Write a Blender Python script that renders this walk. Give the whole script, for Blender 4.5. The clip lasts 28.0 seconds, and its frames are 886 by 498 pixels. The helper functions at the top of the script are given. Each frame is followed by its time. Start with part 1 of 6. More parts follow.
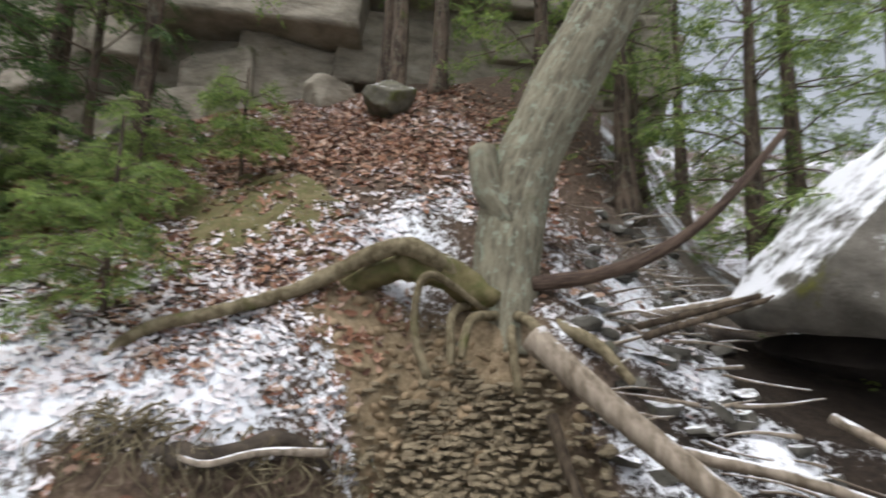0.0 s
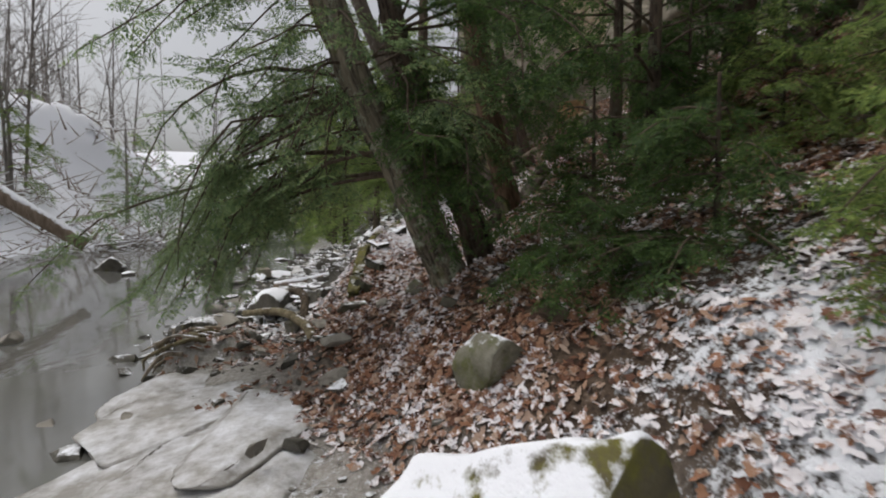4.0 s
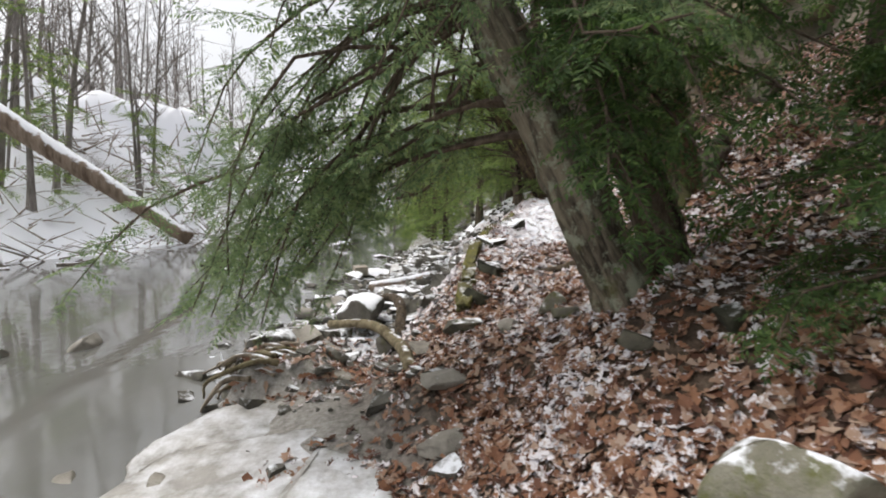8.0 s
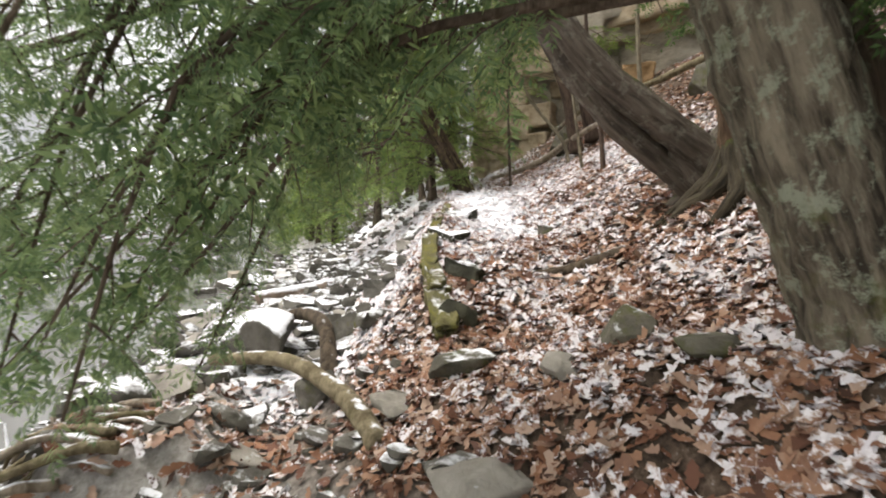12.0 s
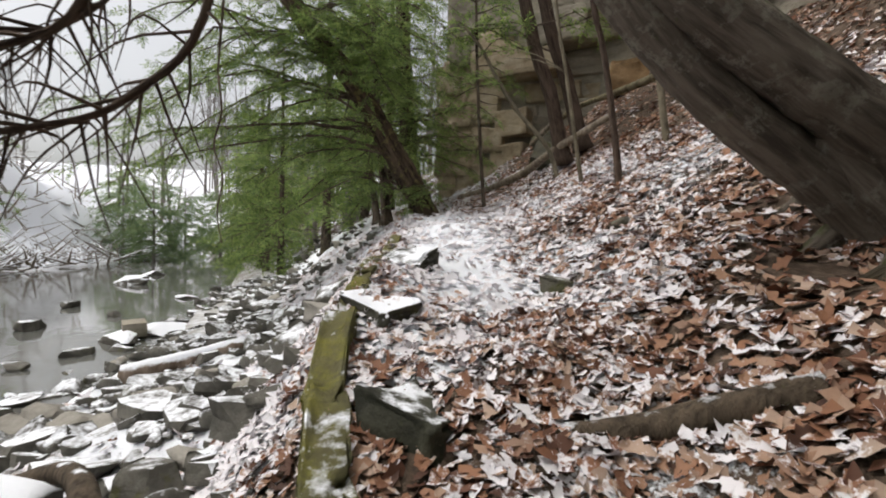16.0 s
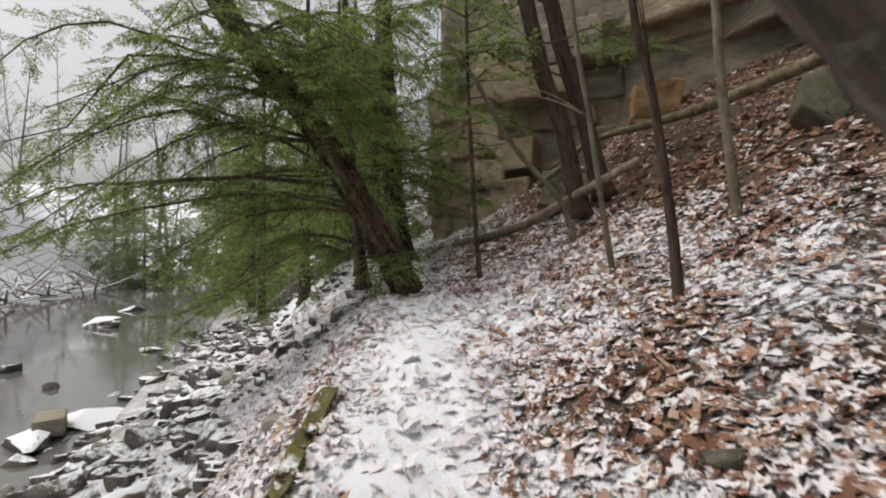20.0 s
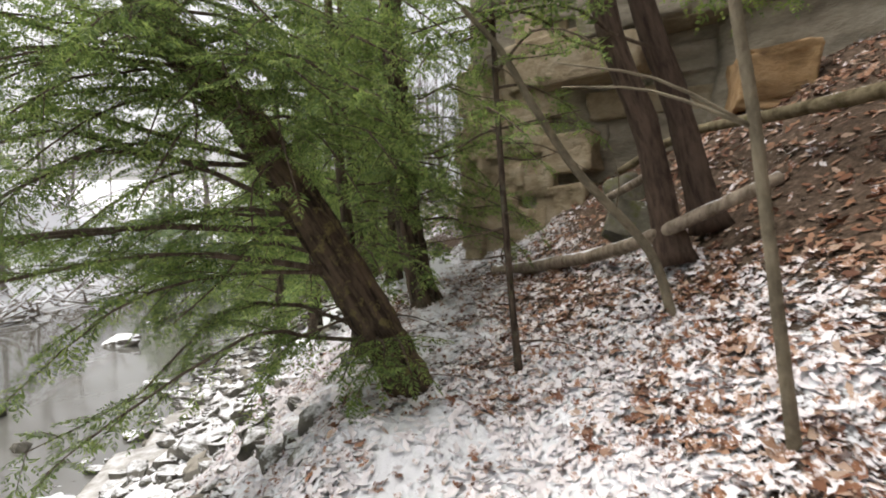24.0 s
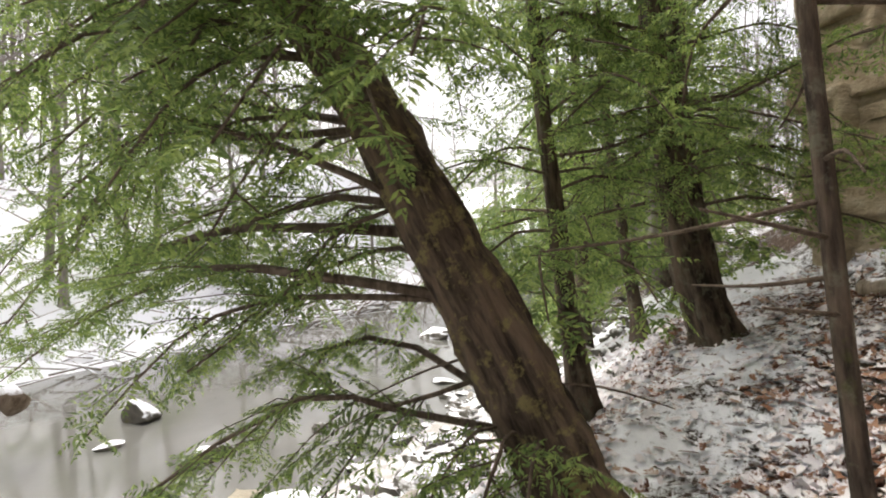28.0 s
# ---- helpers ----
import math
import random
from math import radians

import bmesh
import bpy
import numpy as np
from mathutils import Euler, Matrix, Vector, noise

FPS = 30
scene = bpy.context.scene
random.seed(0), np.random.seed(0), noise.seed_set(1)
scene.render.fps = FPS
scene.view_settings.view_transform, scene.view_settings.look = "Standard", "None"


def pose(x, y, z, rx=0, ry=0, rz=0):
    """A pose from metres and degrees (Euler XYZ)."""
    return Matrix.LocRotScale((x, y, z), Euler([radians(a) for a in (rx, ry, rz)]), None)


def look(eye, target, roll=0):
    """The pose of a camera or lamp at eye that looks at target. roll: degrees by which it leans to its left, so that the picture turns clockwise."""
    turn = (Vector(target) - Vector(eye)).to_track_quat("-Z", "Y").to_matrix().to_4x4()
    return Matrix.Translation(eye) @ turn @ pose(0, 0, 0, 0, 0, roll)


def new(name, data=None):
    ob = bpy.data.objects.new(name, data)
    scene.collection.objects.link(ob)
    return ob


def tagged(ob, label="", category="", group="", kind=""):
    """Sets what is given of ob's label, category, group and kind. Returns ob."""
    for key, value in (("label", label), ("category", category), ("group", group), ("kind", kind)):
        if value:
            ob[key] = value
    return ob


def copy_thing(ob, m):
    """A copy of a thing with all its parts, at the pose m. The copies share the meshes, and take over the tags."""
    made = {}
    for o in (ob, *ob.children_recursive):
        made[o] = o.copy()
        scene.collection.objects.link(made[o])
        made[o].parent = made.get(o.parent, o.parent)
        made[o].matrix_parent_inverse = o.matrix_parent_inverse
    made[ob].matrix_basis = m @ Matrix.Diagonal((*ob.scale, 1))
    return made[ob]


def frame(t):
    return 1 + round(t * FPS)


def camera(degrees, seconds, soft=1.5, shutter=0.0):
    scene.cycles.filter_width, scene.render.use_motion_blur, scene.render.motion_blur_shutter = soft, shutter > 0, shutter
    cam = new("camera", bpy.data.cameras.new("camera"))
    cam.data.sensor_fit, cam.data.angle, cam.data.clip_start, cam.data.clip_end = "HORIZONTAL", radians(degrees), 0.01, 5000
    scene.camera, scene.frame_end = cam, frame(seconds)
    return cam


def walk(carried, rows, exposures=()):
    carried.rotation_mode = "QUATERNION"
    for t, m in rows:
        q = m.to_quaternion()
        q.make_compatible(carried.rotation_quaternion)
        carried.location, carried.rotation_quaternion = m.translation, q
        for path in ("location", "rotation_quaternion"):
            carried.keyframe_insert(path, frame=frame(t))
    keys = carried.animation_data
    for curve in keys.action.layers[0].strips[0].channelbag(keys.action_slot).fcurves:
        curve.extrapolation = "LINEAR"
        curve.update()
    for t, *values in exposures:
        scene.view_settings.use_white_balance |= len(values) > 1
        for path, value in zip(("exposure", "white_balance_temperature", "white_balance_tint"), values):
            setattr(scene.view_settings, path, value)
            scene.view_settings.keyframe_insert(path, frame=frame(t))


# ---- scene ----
cam = camera(82.5, 28.0, soft=1.9, shutter=0.45)
PATH = [
    (0, (0.755, 4.257, 1.702), (0.131, 6.126, 2.047), 1.5),
    (0.5, (0.698, 4.244, 1.818), (-0.288, 5.965, 2.077), 1.5),
    (1, (0.654, 4.224, 1.892), (-0.684, 5.708, 1.986), 1.8),
    (1.5, (0.49, 4.199, 1.917), (-1.07, 5.45, 1.906), 1.9),
    (2, (0.261, 4.224, 1.913), (-1.44, 5.274, 1.847), 1.7),
    (2.5, (-0.099, 4.333, 1.906), (-1.894, 5.211, 1.817), 1.7),
    (3, (-0.433, 4.431, 1.97), (-2.338, 5.029, 1.866), 1.5),
    (3.5, (-0.692, 4.468, 2.013), (-2.654, 4.842, 1.902), 1.4),
    (4, (-1.02, 4.525, 2.022), (-3.0, 4.777, 1.902), 1.4),
    (4.5, (-1.367, 4.57, 2.025), (-3.358, 4.715, 1.902), 1.5),
    (6.5, (-2.408, 4.627, 2.007), (-4.4, 4.523, 1.86), 1.0),
    (7, (-2.539, 4.526, 1.957), (-4.53, 4.414, 1.809), 1.1),
    (7.5, (-2.657, 4.416, 1.933), (-4.648, 4.292, 1.789), 1.2),
    (8, (-2.828, 4.303, 1.924), (-4.819, 4.174, 1.782), 1.2),
    (8.5, (-2.92, 4.114, 1.918), (-4.912, 3.995, 1.785), 1.3),
    (9, (-3.037, 4.029, 1.837), (-5.029, 3.895, 1.716), 1.0),
    (9.5, (-3.244, 3.93, 1.725), (-5.238, 3.834, 1.604), 1.3),
    (10, (-3.478, 3.824, 1.694), (-5.474, 3.781, 1.574), 1.4),
    (10.5, (-3.782, 3.725, 1.674), (-5.779, 3.749, 1.557), 1.4),
    (11, (-4.08, 3.666, 1.659), (-6.069, 3.85, 1.546), 1.6),
    (11.5, (-4.434, 3.623, 1.666), (-6.411, 3.91, 1.562), 1.7),
    (12, (-4.723, 3.568, 1.667), (-6.688, 3.928, 1.565), 2.2),
    (12.5, (-4.996, 3.552, 1.668), (-6.947, 3.984, 1.57), 2.9),
    (14.5, (-6.12, 3.984, 1.633), (-8.065, 4.447, 1.586), 1.5),
    (15, (-6.485, 4.106, 1.73), (-8.429, 4.572, 1.686), 1.3),
    (15.5, (-6.835, 4.148, 1.834), (-8.778, 4.623, 1.794), 1.3),
    (16, (-7.028, 4.197, 1.889), (-8.97, 4.677, 1.864), 1.3),
    (16.5, (-7.138, 4.338, 1.888), (-9.08, 4.818, 1.883), 1.3),
    (17, (-7.273, 4.556, 2.087), (-9.216, 5.031, 2.099), 1.2),
    (17.5, (-7.433, 4.613, 2.243), (-9.377, 5.083, 2.265), 1.1),
    (18, (-7.687, 4.645, 2.411), (-9.632, 5.113, 2.434), 1.0),
    (18.5, (-7.881, 4.697, 2.529), (-9.825, 5.167, 2.553), 1.0),
    (19, (-8.093, 4.809, 2.65), (-10.038, 5.276, 2.67), 0.9),
    (19.5, (-8.384, 4.862, 2.684), (-10.329, 5.328, 2.702), 0.8),
    (20, (-8.731, 4.906, 2.806), (-10.679, 5.356, 2.818), 0.7),
    (20.5, (-9.052, 4.991, 2.853), (-11.002, 5.432, 2.865), 0.7),
    (21, (-9.426, 5.1, 2.945), (-11.38, 5.528, 2.95), 0.7),
    (21.5, (-9.761, 5.211, 3.115), (-11.719, 5.619, 3.108), 0.5),
    (23.5, (-10.676, 5.565, 3.555), (-12.653, 5.863, 3.5), -0.7),
    (24, (-10.89, 5.664, 3.58), (-12.872, 5.927, 3.524), -0.6),
    (24.5, (-11.08, 5.797, 3.624), (-13.078, 5.851, 3.568), -0.8),
    (25, (-11.247, 5.882, 3.641), (-13.236, 5.678, 3.58), -1.1),
    (25.5, (-11.535, 5.954, 3.561), (-13.482, 5.498, 3.516), -1.3),
    (26, (-11.89, 6.118, 3.49), (-13.797, 5.518, 3.456), -1.4),
    (26.5, (-12.187, 6.219, 3.516), (-14.055, 5.504, 3.482), -1.5),
    (27, (-12.499, 6.302, 3.531), (-14.323, 5.483, 3.492), -1.7),
    (27.5, (-12.796, 6.37, 3.54), (-14.581, 5.469, 3.5), -1.8),
    (28, (-13.071, 6.435, 3.558), (-14.822, 5.469, 3.522), -2.0),
]
EXPOSURES = [(0.0, 0.51, 6250, 10.5), (2.0, -0.1, 6400, 11), (3.0, -0.36, 6500, 11), (4.5, -0.1, 6500, 11), (6.5, 0.28, 6550, 10.5), (8.0, 0.48, 6550, 10.5), (10.0, 0.6, 6550, 10.5), (12.0, 0.94, 6800, 10), (14.5, 0.43, 6500, 9.8), (16.0, 0.28, 6600, 9.8), (18.0, 0.25, 6650, 10), (20.0, 0.08, 6750, 10.5), (21.5, 0.18, 6850, 10.5), (24.0, 0.68, 6800, 11), (26.0, 0.72, 6850, 11.2), (28.0, 1.16, 6900, 11.5)]
walk(cam, [(t, look(eye, target, roll)) for t, eye, target, roll in PATH], EXPOSURES)

# ---- sky and light: a bright overcast winter day ----
world = bpy.data.worlds.new("sky")
scene.world = world
world.use_nodes = True
_n, _l = world.node_tree.nodes, world.node_tree.links
_sky = _n.new("ShaderNodeTexSky")
_sky.sky_type = "NISHITA"
_sky.sun_disc = False
_sky.sun_elevation, _sky.sun_rotation = radians(64), radians(200)
_sky.dust_density, _sky.air_density = 6.0, 1.0
_hue = _n.new("ShaderNodeHueSaturation")
_hue.inputs["Saturation"].default_value = 0.25
_l.new(_sky.outputs["Color"], _hue.inputs["Color"])
_l.new(_hue.outputs["Color"], _n["Background"].inputs["Color"])
_n["Background"].inputs["Strength"].default_value = 0.15
sun_data = bpy.data.lights.new("sun", "SUN")
sun_data.energy, sun_data.angle, sun_data.color = 0.5, radians(40), (1.0, 0.97, 0.93)
sun_lamp = new("sun", sun_data)
sun_lamp.matrix_world = look((-3, -11, 34), (-8, 4, 0))


# ---- materials ----
def material(name, rough=0.85, metal=0.0, spec=0.4):
    m = bpy.data.materials.new(name)
    m.use_nodes = True
    nt = m.node_tree
    b = nt.nodes["Principled BSDF"]
    b.inputs["Roughness"].default_value, b.inputs["Metallic"].default_value = rough, metal
    b.inputs["Specular IOR Level"].default_value = spec
    return m, nt, b


def node(nt, kind, **values):
    n = nt.nodes.new(kind)
    for k, v in values.items():
        n.inputs[k].default_value = v
    return n


def place(nt):
    return nt.nodes.new("ShaderNodeNewGeometry").outputs["Position"]


def grain(nt, scale, detail=4.0, rough=0.6, warp=(1, 1, 1), shift=0.0):
    mp = nt.nodes.new("ShaderNodeMapping")
    mp.inputs["Scale"].default_value = warp
    mp.inputs["Location"].default_value = (shift, shift * 0.7, shift * 1.3)
    nt.links.new(place(nt), mp.inputs["Vector"])
    n = node(nt, "ShaderNodeTexNoise", Scale=scale, Detail=detail, Roughness=rough)
    nt.links.new(mp.outputs["Vector"], n.inputs["Vector"])
    return n.outputs["Fac"]


def ramp(nt, fac, stops):
    r = nt.nodes.new("ShaderNodeValToRGB")
    e = r.color_ramp.elements
    while len(e) < len(stops):
        e.new(0.5)
    for item, (p, c) in zip(e, stops):
        item.position, item.color = p, (*c, 1) if len(c) == 3 else c
    nt.links.new(fac, r.inputs["Fac"])
    return r.outputs["Color"]


def mixed(nt, fac, a, b):
    n = nt.nodes.new("ShaderNodeMix")
    n.data_type = "RGBA"
    for v, s in ((fac, n.inputs[0]), (a, n.inputs[6]), (b, n.inputs[7])):
        if isinstance(v, (int, float)):
            s.default_value = v
        elif isinstance(v, tuple):
            s.default_value = (*v, 1)
        else:
            nt.links.new(v, s)
    return n.outputs[2]


def maths(nt, op, a, b=0.0, c=0.0):
    n = nt.nodes.new("ShaderNodeMath")
    n.operation = op
    n.use_clamp = op in ("MULTIPLY_ADD",)
    for v, s in zip((a, b, c), n.inputs):
        if isinstance(v, (int, float)):
            s.default_value = v
        else:
            nt.links.new(v, s)
    return n.outputs[0]


def bumped(nt, b, height, strength=0.5, distance=0.02):
    n = node(nt, "ShaderNodeBump", Strength=strength, Distance=distance)
    nt.links.new(height, n.inputs["Height"])
    nt.links.new(n.outputs["Normal"], b.inputs["Normal"])


def upward(nt):
    s = nt.nodes.new("ShaderNodeSeparateXYZ")
    nt.links.new(nt.nodes.new("ShaderNodeNewGeometry").outputs["Normal"], s.inputs[0])
    return s.outputs["Z"]


SNOW = (0.86, 0.88, 0.92)


def snowy(nt, low, high, fine=9.0, shift=0.0):
    """How far snow lies on a face: on those that look up, in ragged patches."""
    v = maths(nt, "ADD", upward(nt), maths(nt, "MULTIPLY", maths(nt, "SUBTRACT", grain(nt, fine, 5, 0.65, shift=shift), 0.5), 1.5))
    v = maths(nt, "ADD", v, maths(nt, "MULTIPLY", maths(nt, "SUBTRACT", grain(nt, fine * 0.22, 2, 0.5, shift=shift + 3), 0.5), 1.0))
    return maths(nt, "MULTIPLY_ADD", maths(nt, "SUBTRACT", v, low), 1.0 / (high - low), 0.0)


def stone_material(name, dark, mid, light, moss=0.0, snow=None, scale=3.0, rough=0.85, strata=1.0, mosscol=(0.13, 0.13, 0.025), relief=0.03):
    m, nt, b = material(name, rough)
    n1 = grain(nt, scale, 6, 0.65, (1, 1, strata))
    n2 = grain(nt, scale * 9, 4, 0.6, (1, 1, strata), 5)
    col = ramp(nt, n1, [(0.3, dark), (0.5, mid), (0.72, light)])
    col = mixed(nt, maths(nt, "MULTIPLY", n2, 0.45), col, dark)
    if moss:
        mk = maths(nt, "MULTIPLY_ADD", maths(nt, "SUBTRACT", grain(nt, scale * 0.9, 5, 0.7, shift=11), 1.0 - moss), 7.0, 0.0)
        moss_c = mixed(nt, grain(nt, 25, 3, 0.6, shift=2), tuple(c * 0.45 for c in mosscol), mosscol)
        col = mixed(nt, mk, col, moss_c)
    if snow:
        col = mixed(nt, snowy(nt, *snow), col, SNOW)
    nt.links.new(col, b.inputs["Base Color"])
    bumped(nt, b, maths(nt, "ADD", n1, maths(nt, "MULTIPLY", n2, 0.5 if relief < 0.05 else 0.12)), 0.7, relief)
    return m


def along_stem(nt, scale, detail, rough, stretch, shift=0.0):
    """Grain that runs along a limb, by the straightened place that each limb carries."""
    a = nt.nodes.new("ShaderNodeAttribute")
    a.attribute_name = "stem"
    mp = nt.nodes.new("ShaderNodeMapping")
    mp.inputs["Scale"].default_value = (1, 1, stretch)
    mp.inputs["Location"].default_value = (shift, shift * 0.7, shift * 1.3)
    nt.links.new(a.outputs["Vector"], mp.inputs["Vector"])
    n = node(nt, "ShaderNodeTexNoise", Scale=scale, Detail=detail, Roughness=rough)
    nt.links.new(mp.outputs["Vector"], n.inputs["Vector"])
    return n.outputs["Fac"]


def bark_material(name, dark, light, moss=0.0, snow=None, stretch=0.22, scale=26.0, lichen=None, top=0.0, stem=False, relief=0.05):
    m, nt, b = material(name, 0.92, spec=0.2)
    n2 = grain(nt, 2.3, 4, 0.6, shift=4)
    if stem:
        n1 = along_stem(nt, scale, 5, 0.65, stretch)
        plates = along_stem(nt, scale * 0.42, 4, 0.7, stretch * 0.8, 9)
    else:
        n1 = grain(nt, scale, 5, 0.65, (1, 1, stretch))
        plates = grain(nt, scale * 0.45, 4, 0.7, (1, 1, stretch * 0.8), 9)
    n1 = maths(nt, "ADD", maths(nt, "MULTIPLY", n1, 0.5), maths(nt, "MULTIPLY", plates, 0.5))
    col = ramp(nt, n1, [(0.4, dark), (0.56, light), (0.7, tuple(min(1.0, c * 1.25) for c in light))])
    col = mixed(nt, maths(nt, "MULTIPLY", n2, 0.5), col, tuple(c * 0.6 for c in dark))
    if lichen:
        lk = maths(nt, "MULTIPLY_ADD", maths(nt, "SUBTRACT", grain(nt, 9, 7, 0.75, shift=8), 0.53), 13.0, 0.0)
        col = mixed(nt, maths(nt, "MULTIPLY", lk, 0.75), col, lichen)
    if moss:
        mk = maths(nt, "MULTIPLY_ADD", maths(nt, "SUBTRACT", grain(nt, 3.2, 5, 0.7, shift=11), 1.0 - moss), 6.0, 0.0)
        col = mixed(nt, mk, col, (0.075, 0.085, 0.018))
    if top:
        mk = maths(nt, "MULTIPLY_ADD", maths(nt, "SUBTRACT", maths(nt, "ADD", upward(nt), grain(nt, 5, 5, 0.7, shift=21)), 1.6 - top), 4.0, 0.0)
        col = mixed(nt, mk, col, mixed(nt, grain(nt, 30, 3, shift=5), (0.03, 0.04, 0.01), (0.11, 0.13, 0.03)))
    if snow:
        col = mixed(nt, snowy(nt, *snow), col, SNOW)
    nt.links.new(col, b.inputs["Base Color"])
    bumped(nt, b, maths(nt, "ADD", n1, maths(nt, "MULTIPLY", n2, 0.4)), 0.95, relief)
    return m


def island_random(nt):
    return nt.nodes.new("ShaderNodeNewGeometry").outputs["Random Per Island"]


def attribute(nt, name):
    a = nt.nodes.new("ShaderNodeAttribute")
    a.attribute_name = name
    return a.outputs["Fac"]


def leaf_litter_material():
    m, nt, b = material("fallen_leaf", 0.7, spec=0.3)
    col = ramp(nt, island_random(nt), [(0.0, (0.06, 0.03, 0.02)), (0.2, (0.16, 0.07, 0.042)), (0.42, (0.3, 0.145, 0.08)), (0.62, (0.38, 0.225, 0.145)), (0.82, (0.48, 0.36, 0.28)), (1.0, (0.22, 0.095, 0.05))])
    col = mixed(nt, maths(nt, "MULTIPLY", grain(nt, 60, 3), 0.35), col, (0.05, 0.025, 0.015))
    lo = maths(nt, "SUBTRACT", grain(nt, 26, 5, 0.75), maths(nt, "SUBTRACT", 0.79, maths(nt, "MULTIPLY", attribute(nt, "snow"), 0.5)))
    lo = maths(nt, "ADD", lo, maths(nt, "MULTIPLY", maths(nt, "SUBTRACT", maths(nt, "FRACT", maths(nt, "MULTIPLY", island_random(nt), 37.7)), 0.45), 0.3))
    lo = maths(nt, "ADD", lo, maths(nt, "MULTIPLY", maths(nt, "SUBTRACT", grain(nt, 3.4, 4, 0.6, shift=13), 0.47), 0.75))
    mk = maths(nt, "MULTIPLY_ADD", lo, 12.0, 0.0)
    col = mixed(nt, maths(nt, "MULTIPLY", maths(nt, "MINIMUM", mk, 1.0), 0.82), col, (0.84, 0.83, 0.86))
    nt.links.new(col, b.inputs["Base Color"])
    return m


def ground_material():
    m, nt, b = material("forest_ground", 0.9, spec=0.25)
    n1, n2, n3 = grain(nt, 3.1, 6, 0.65), grain(nt, 17, 6, 0.7, shift=3), grain(nt, 70, 4, 0.6, shift=6)
    soil = ramp(nt, n2, [(0.3, (0.03, 0.022, 0.016)), (0.5, (0.095, 0.066, 0.046)), (0.7, (0.2, 0.15, 0.11))])
    stony = ramp(nt, n2, [(0.3, (0.2, 0.185, 0.16)), (0.5, (0.36, 0.34, 0.31)), (0.7, (0.5, 0.48, 0.45))])
    col = mixed(nt, attribute(nt, "stony"), soil, stony)
    clay = ramp(nt, n2, [(0.3, (0.13, 0.095, 0.055)), (0.5, (0.25, 0.19, 0.115)), (0.7, (0.35, 0.28, 0.19))])
    col = mixed(nt, attribute(nt, "clay"), col, clay)
    # near-black: wet mud by the pool, and the boulder's shade put into the colour
    mud_shade = ramp(nt, n2, [(0.3, (0.012, 0.009, 0.007)), (0.7, (0.045, 0.032, 0.022))])
    col = mixed(nt, attribute(nt, "mud_shade"), col, mud_shade)
    v = maths(nt, "ADD", maths(nt, "MULTIPLY", n2, 0.55), maths(nt, "ADD", maths(nt, "MULTIPLY", n1, 0.3), maths(nt, "MULTIPLY", n3, 0.25)))
    v = maths(nt, "SUBTRACT", v, maths(nt, "SUBTRACT", 0.83, maths(nt, "MULTIPLY", attribute(nt, "snow"), 0.5)))
    mk = maths(nt, "MULTIPLY_ADD", v, 16.0, 0.0)
    col = mixed(nt, mk, col, SNOW)
    nt.links.new(col, b.inputs["Base Color"])
    bumped(nt, b, maths(nt, "ADD", n2, maths(nt, "MULTIPLY", mk, 0.3)), 0.8, 0.04)
    return m


def water_material(name, colour, rough=0.09):
    m, nt, b = material(name, rough, spec=0.9)
    b.inputs["IOR"].default_value = 1.4
    n1, n2 = grain(nt, 5.0, 3, 0.5, (0.45, 1, 1)), grain(nt, 0.6, 3, 0.5, shift=2)
    nt.links.new(mixed(nt, n2, tuple(c * 0.6 for c in colour), colour), b.inputs["Base Color"])
    bumped(nt, b, n1, 0.12, 0.025)
    return m


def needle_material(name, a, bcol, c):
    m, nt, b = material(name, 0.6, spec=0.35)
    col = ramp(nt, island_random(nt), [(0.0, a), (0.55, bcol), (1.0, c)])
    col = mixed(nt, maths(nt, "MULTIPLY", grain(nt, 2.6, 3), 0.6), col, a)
    nt.links.new(col, b.inputs["Base Color"])
    b.inputs["Transmission Weight"].default_value = 0.0
    tr = nt.nodes.new("ShaderNodeBsdfTranslucent")
    nt.links.new(col, tr.inputs["Color"])
    ms = node(nt, "ShaderNodeMixShader", Fac=0.54)
    nt.links.new(b.outputs[0], ms.inputs[1])
    nt.links.new(tr.outputs[0], ms.inputs[2])
    nt.links.new(ms.outputs[0], nt.nodes["Material Output"].inputs["Surface"])
    return m


M_GROUND, M_LEAF = ground_material(), leaf_litter_material()
# near-black stone: the shade of the cavity is put into its colour
M_CAVITY = stone_material("cavity_shade_stone", (0.015, 0.012, 0.01), (0.04, 0.032, 0.026), (0.075, 0.06, 0.05), scale=3.0)
M_WATER = water_material("creek_water", (0.17, 0.17, 0.155), 0.05)
M_POOL = water_material("brown_pool", (0.09, 0.06, 0.03))
M_NEEDLE = needle_material("hemlock_needles", (0.1, 0.155, 0.052), (0.24, 0.335, 0.095), (0.43, 0.53, 0.15))
M_NEEDLE3 = needle_material("deep_green_hemlock_needles", (0.105, 0.17, 0.08), (0.24, 0.335, 0.145), (0.41, 0.51, 0.215))
# paler needle copy: backlight and far haze are put into the colour
M_NEEDLEPALED = needle_material("light_haze_paled_needles", (0.132, 0.198, 0.102), (0.276, 0.372, 0.18), (0.432, 0.528, 0.252))
# darker copy of the hemlock needles: canopy shade is put into the colour
M_NEEDLESHADE = needle_material("shaded_hemlock_needles", (0.045, 0.085, 0.03), (0.095, 0.162, 0.047), (0.175, 0.265, 0.072))
M_SAND = stone_material("sandstone", (0.14, 0.12, 0.09), (0.29, 0.26, 0.2), (0.44, 0.4, 0.32), moss=0.4, scale=1.6, strata=2.2, mosscol=(0.16, 0.17, 0.06), relief=0.16)
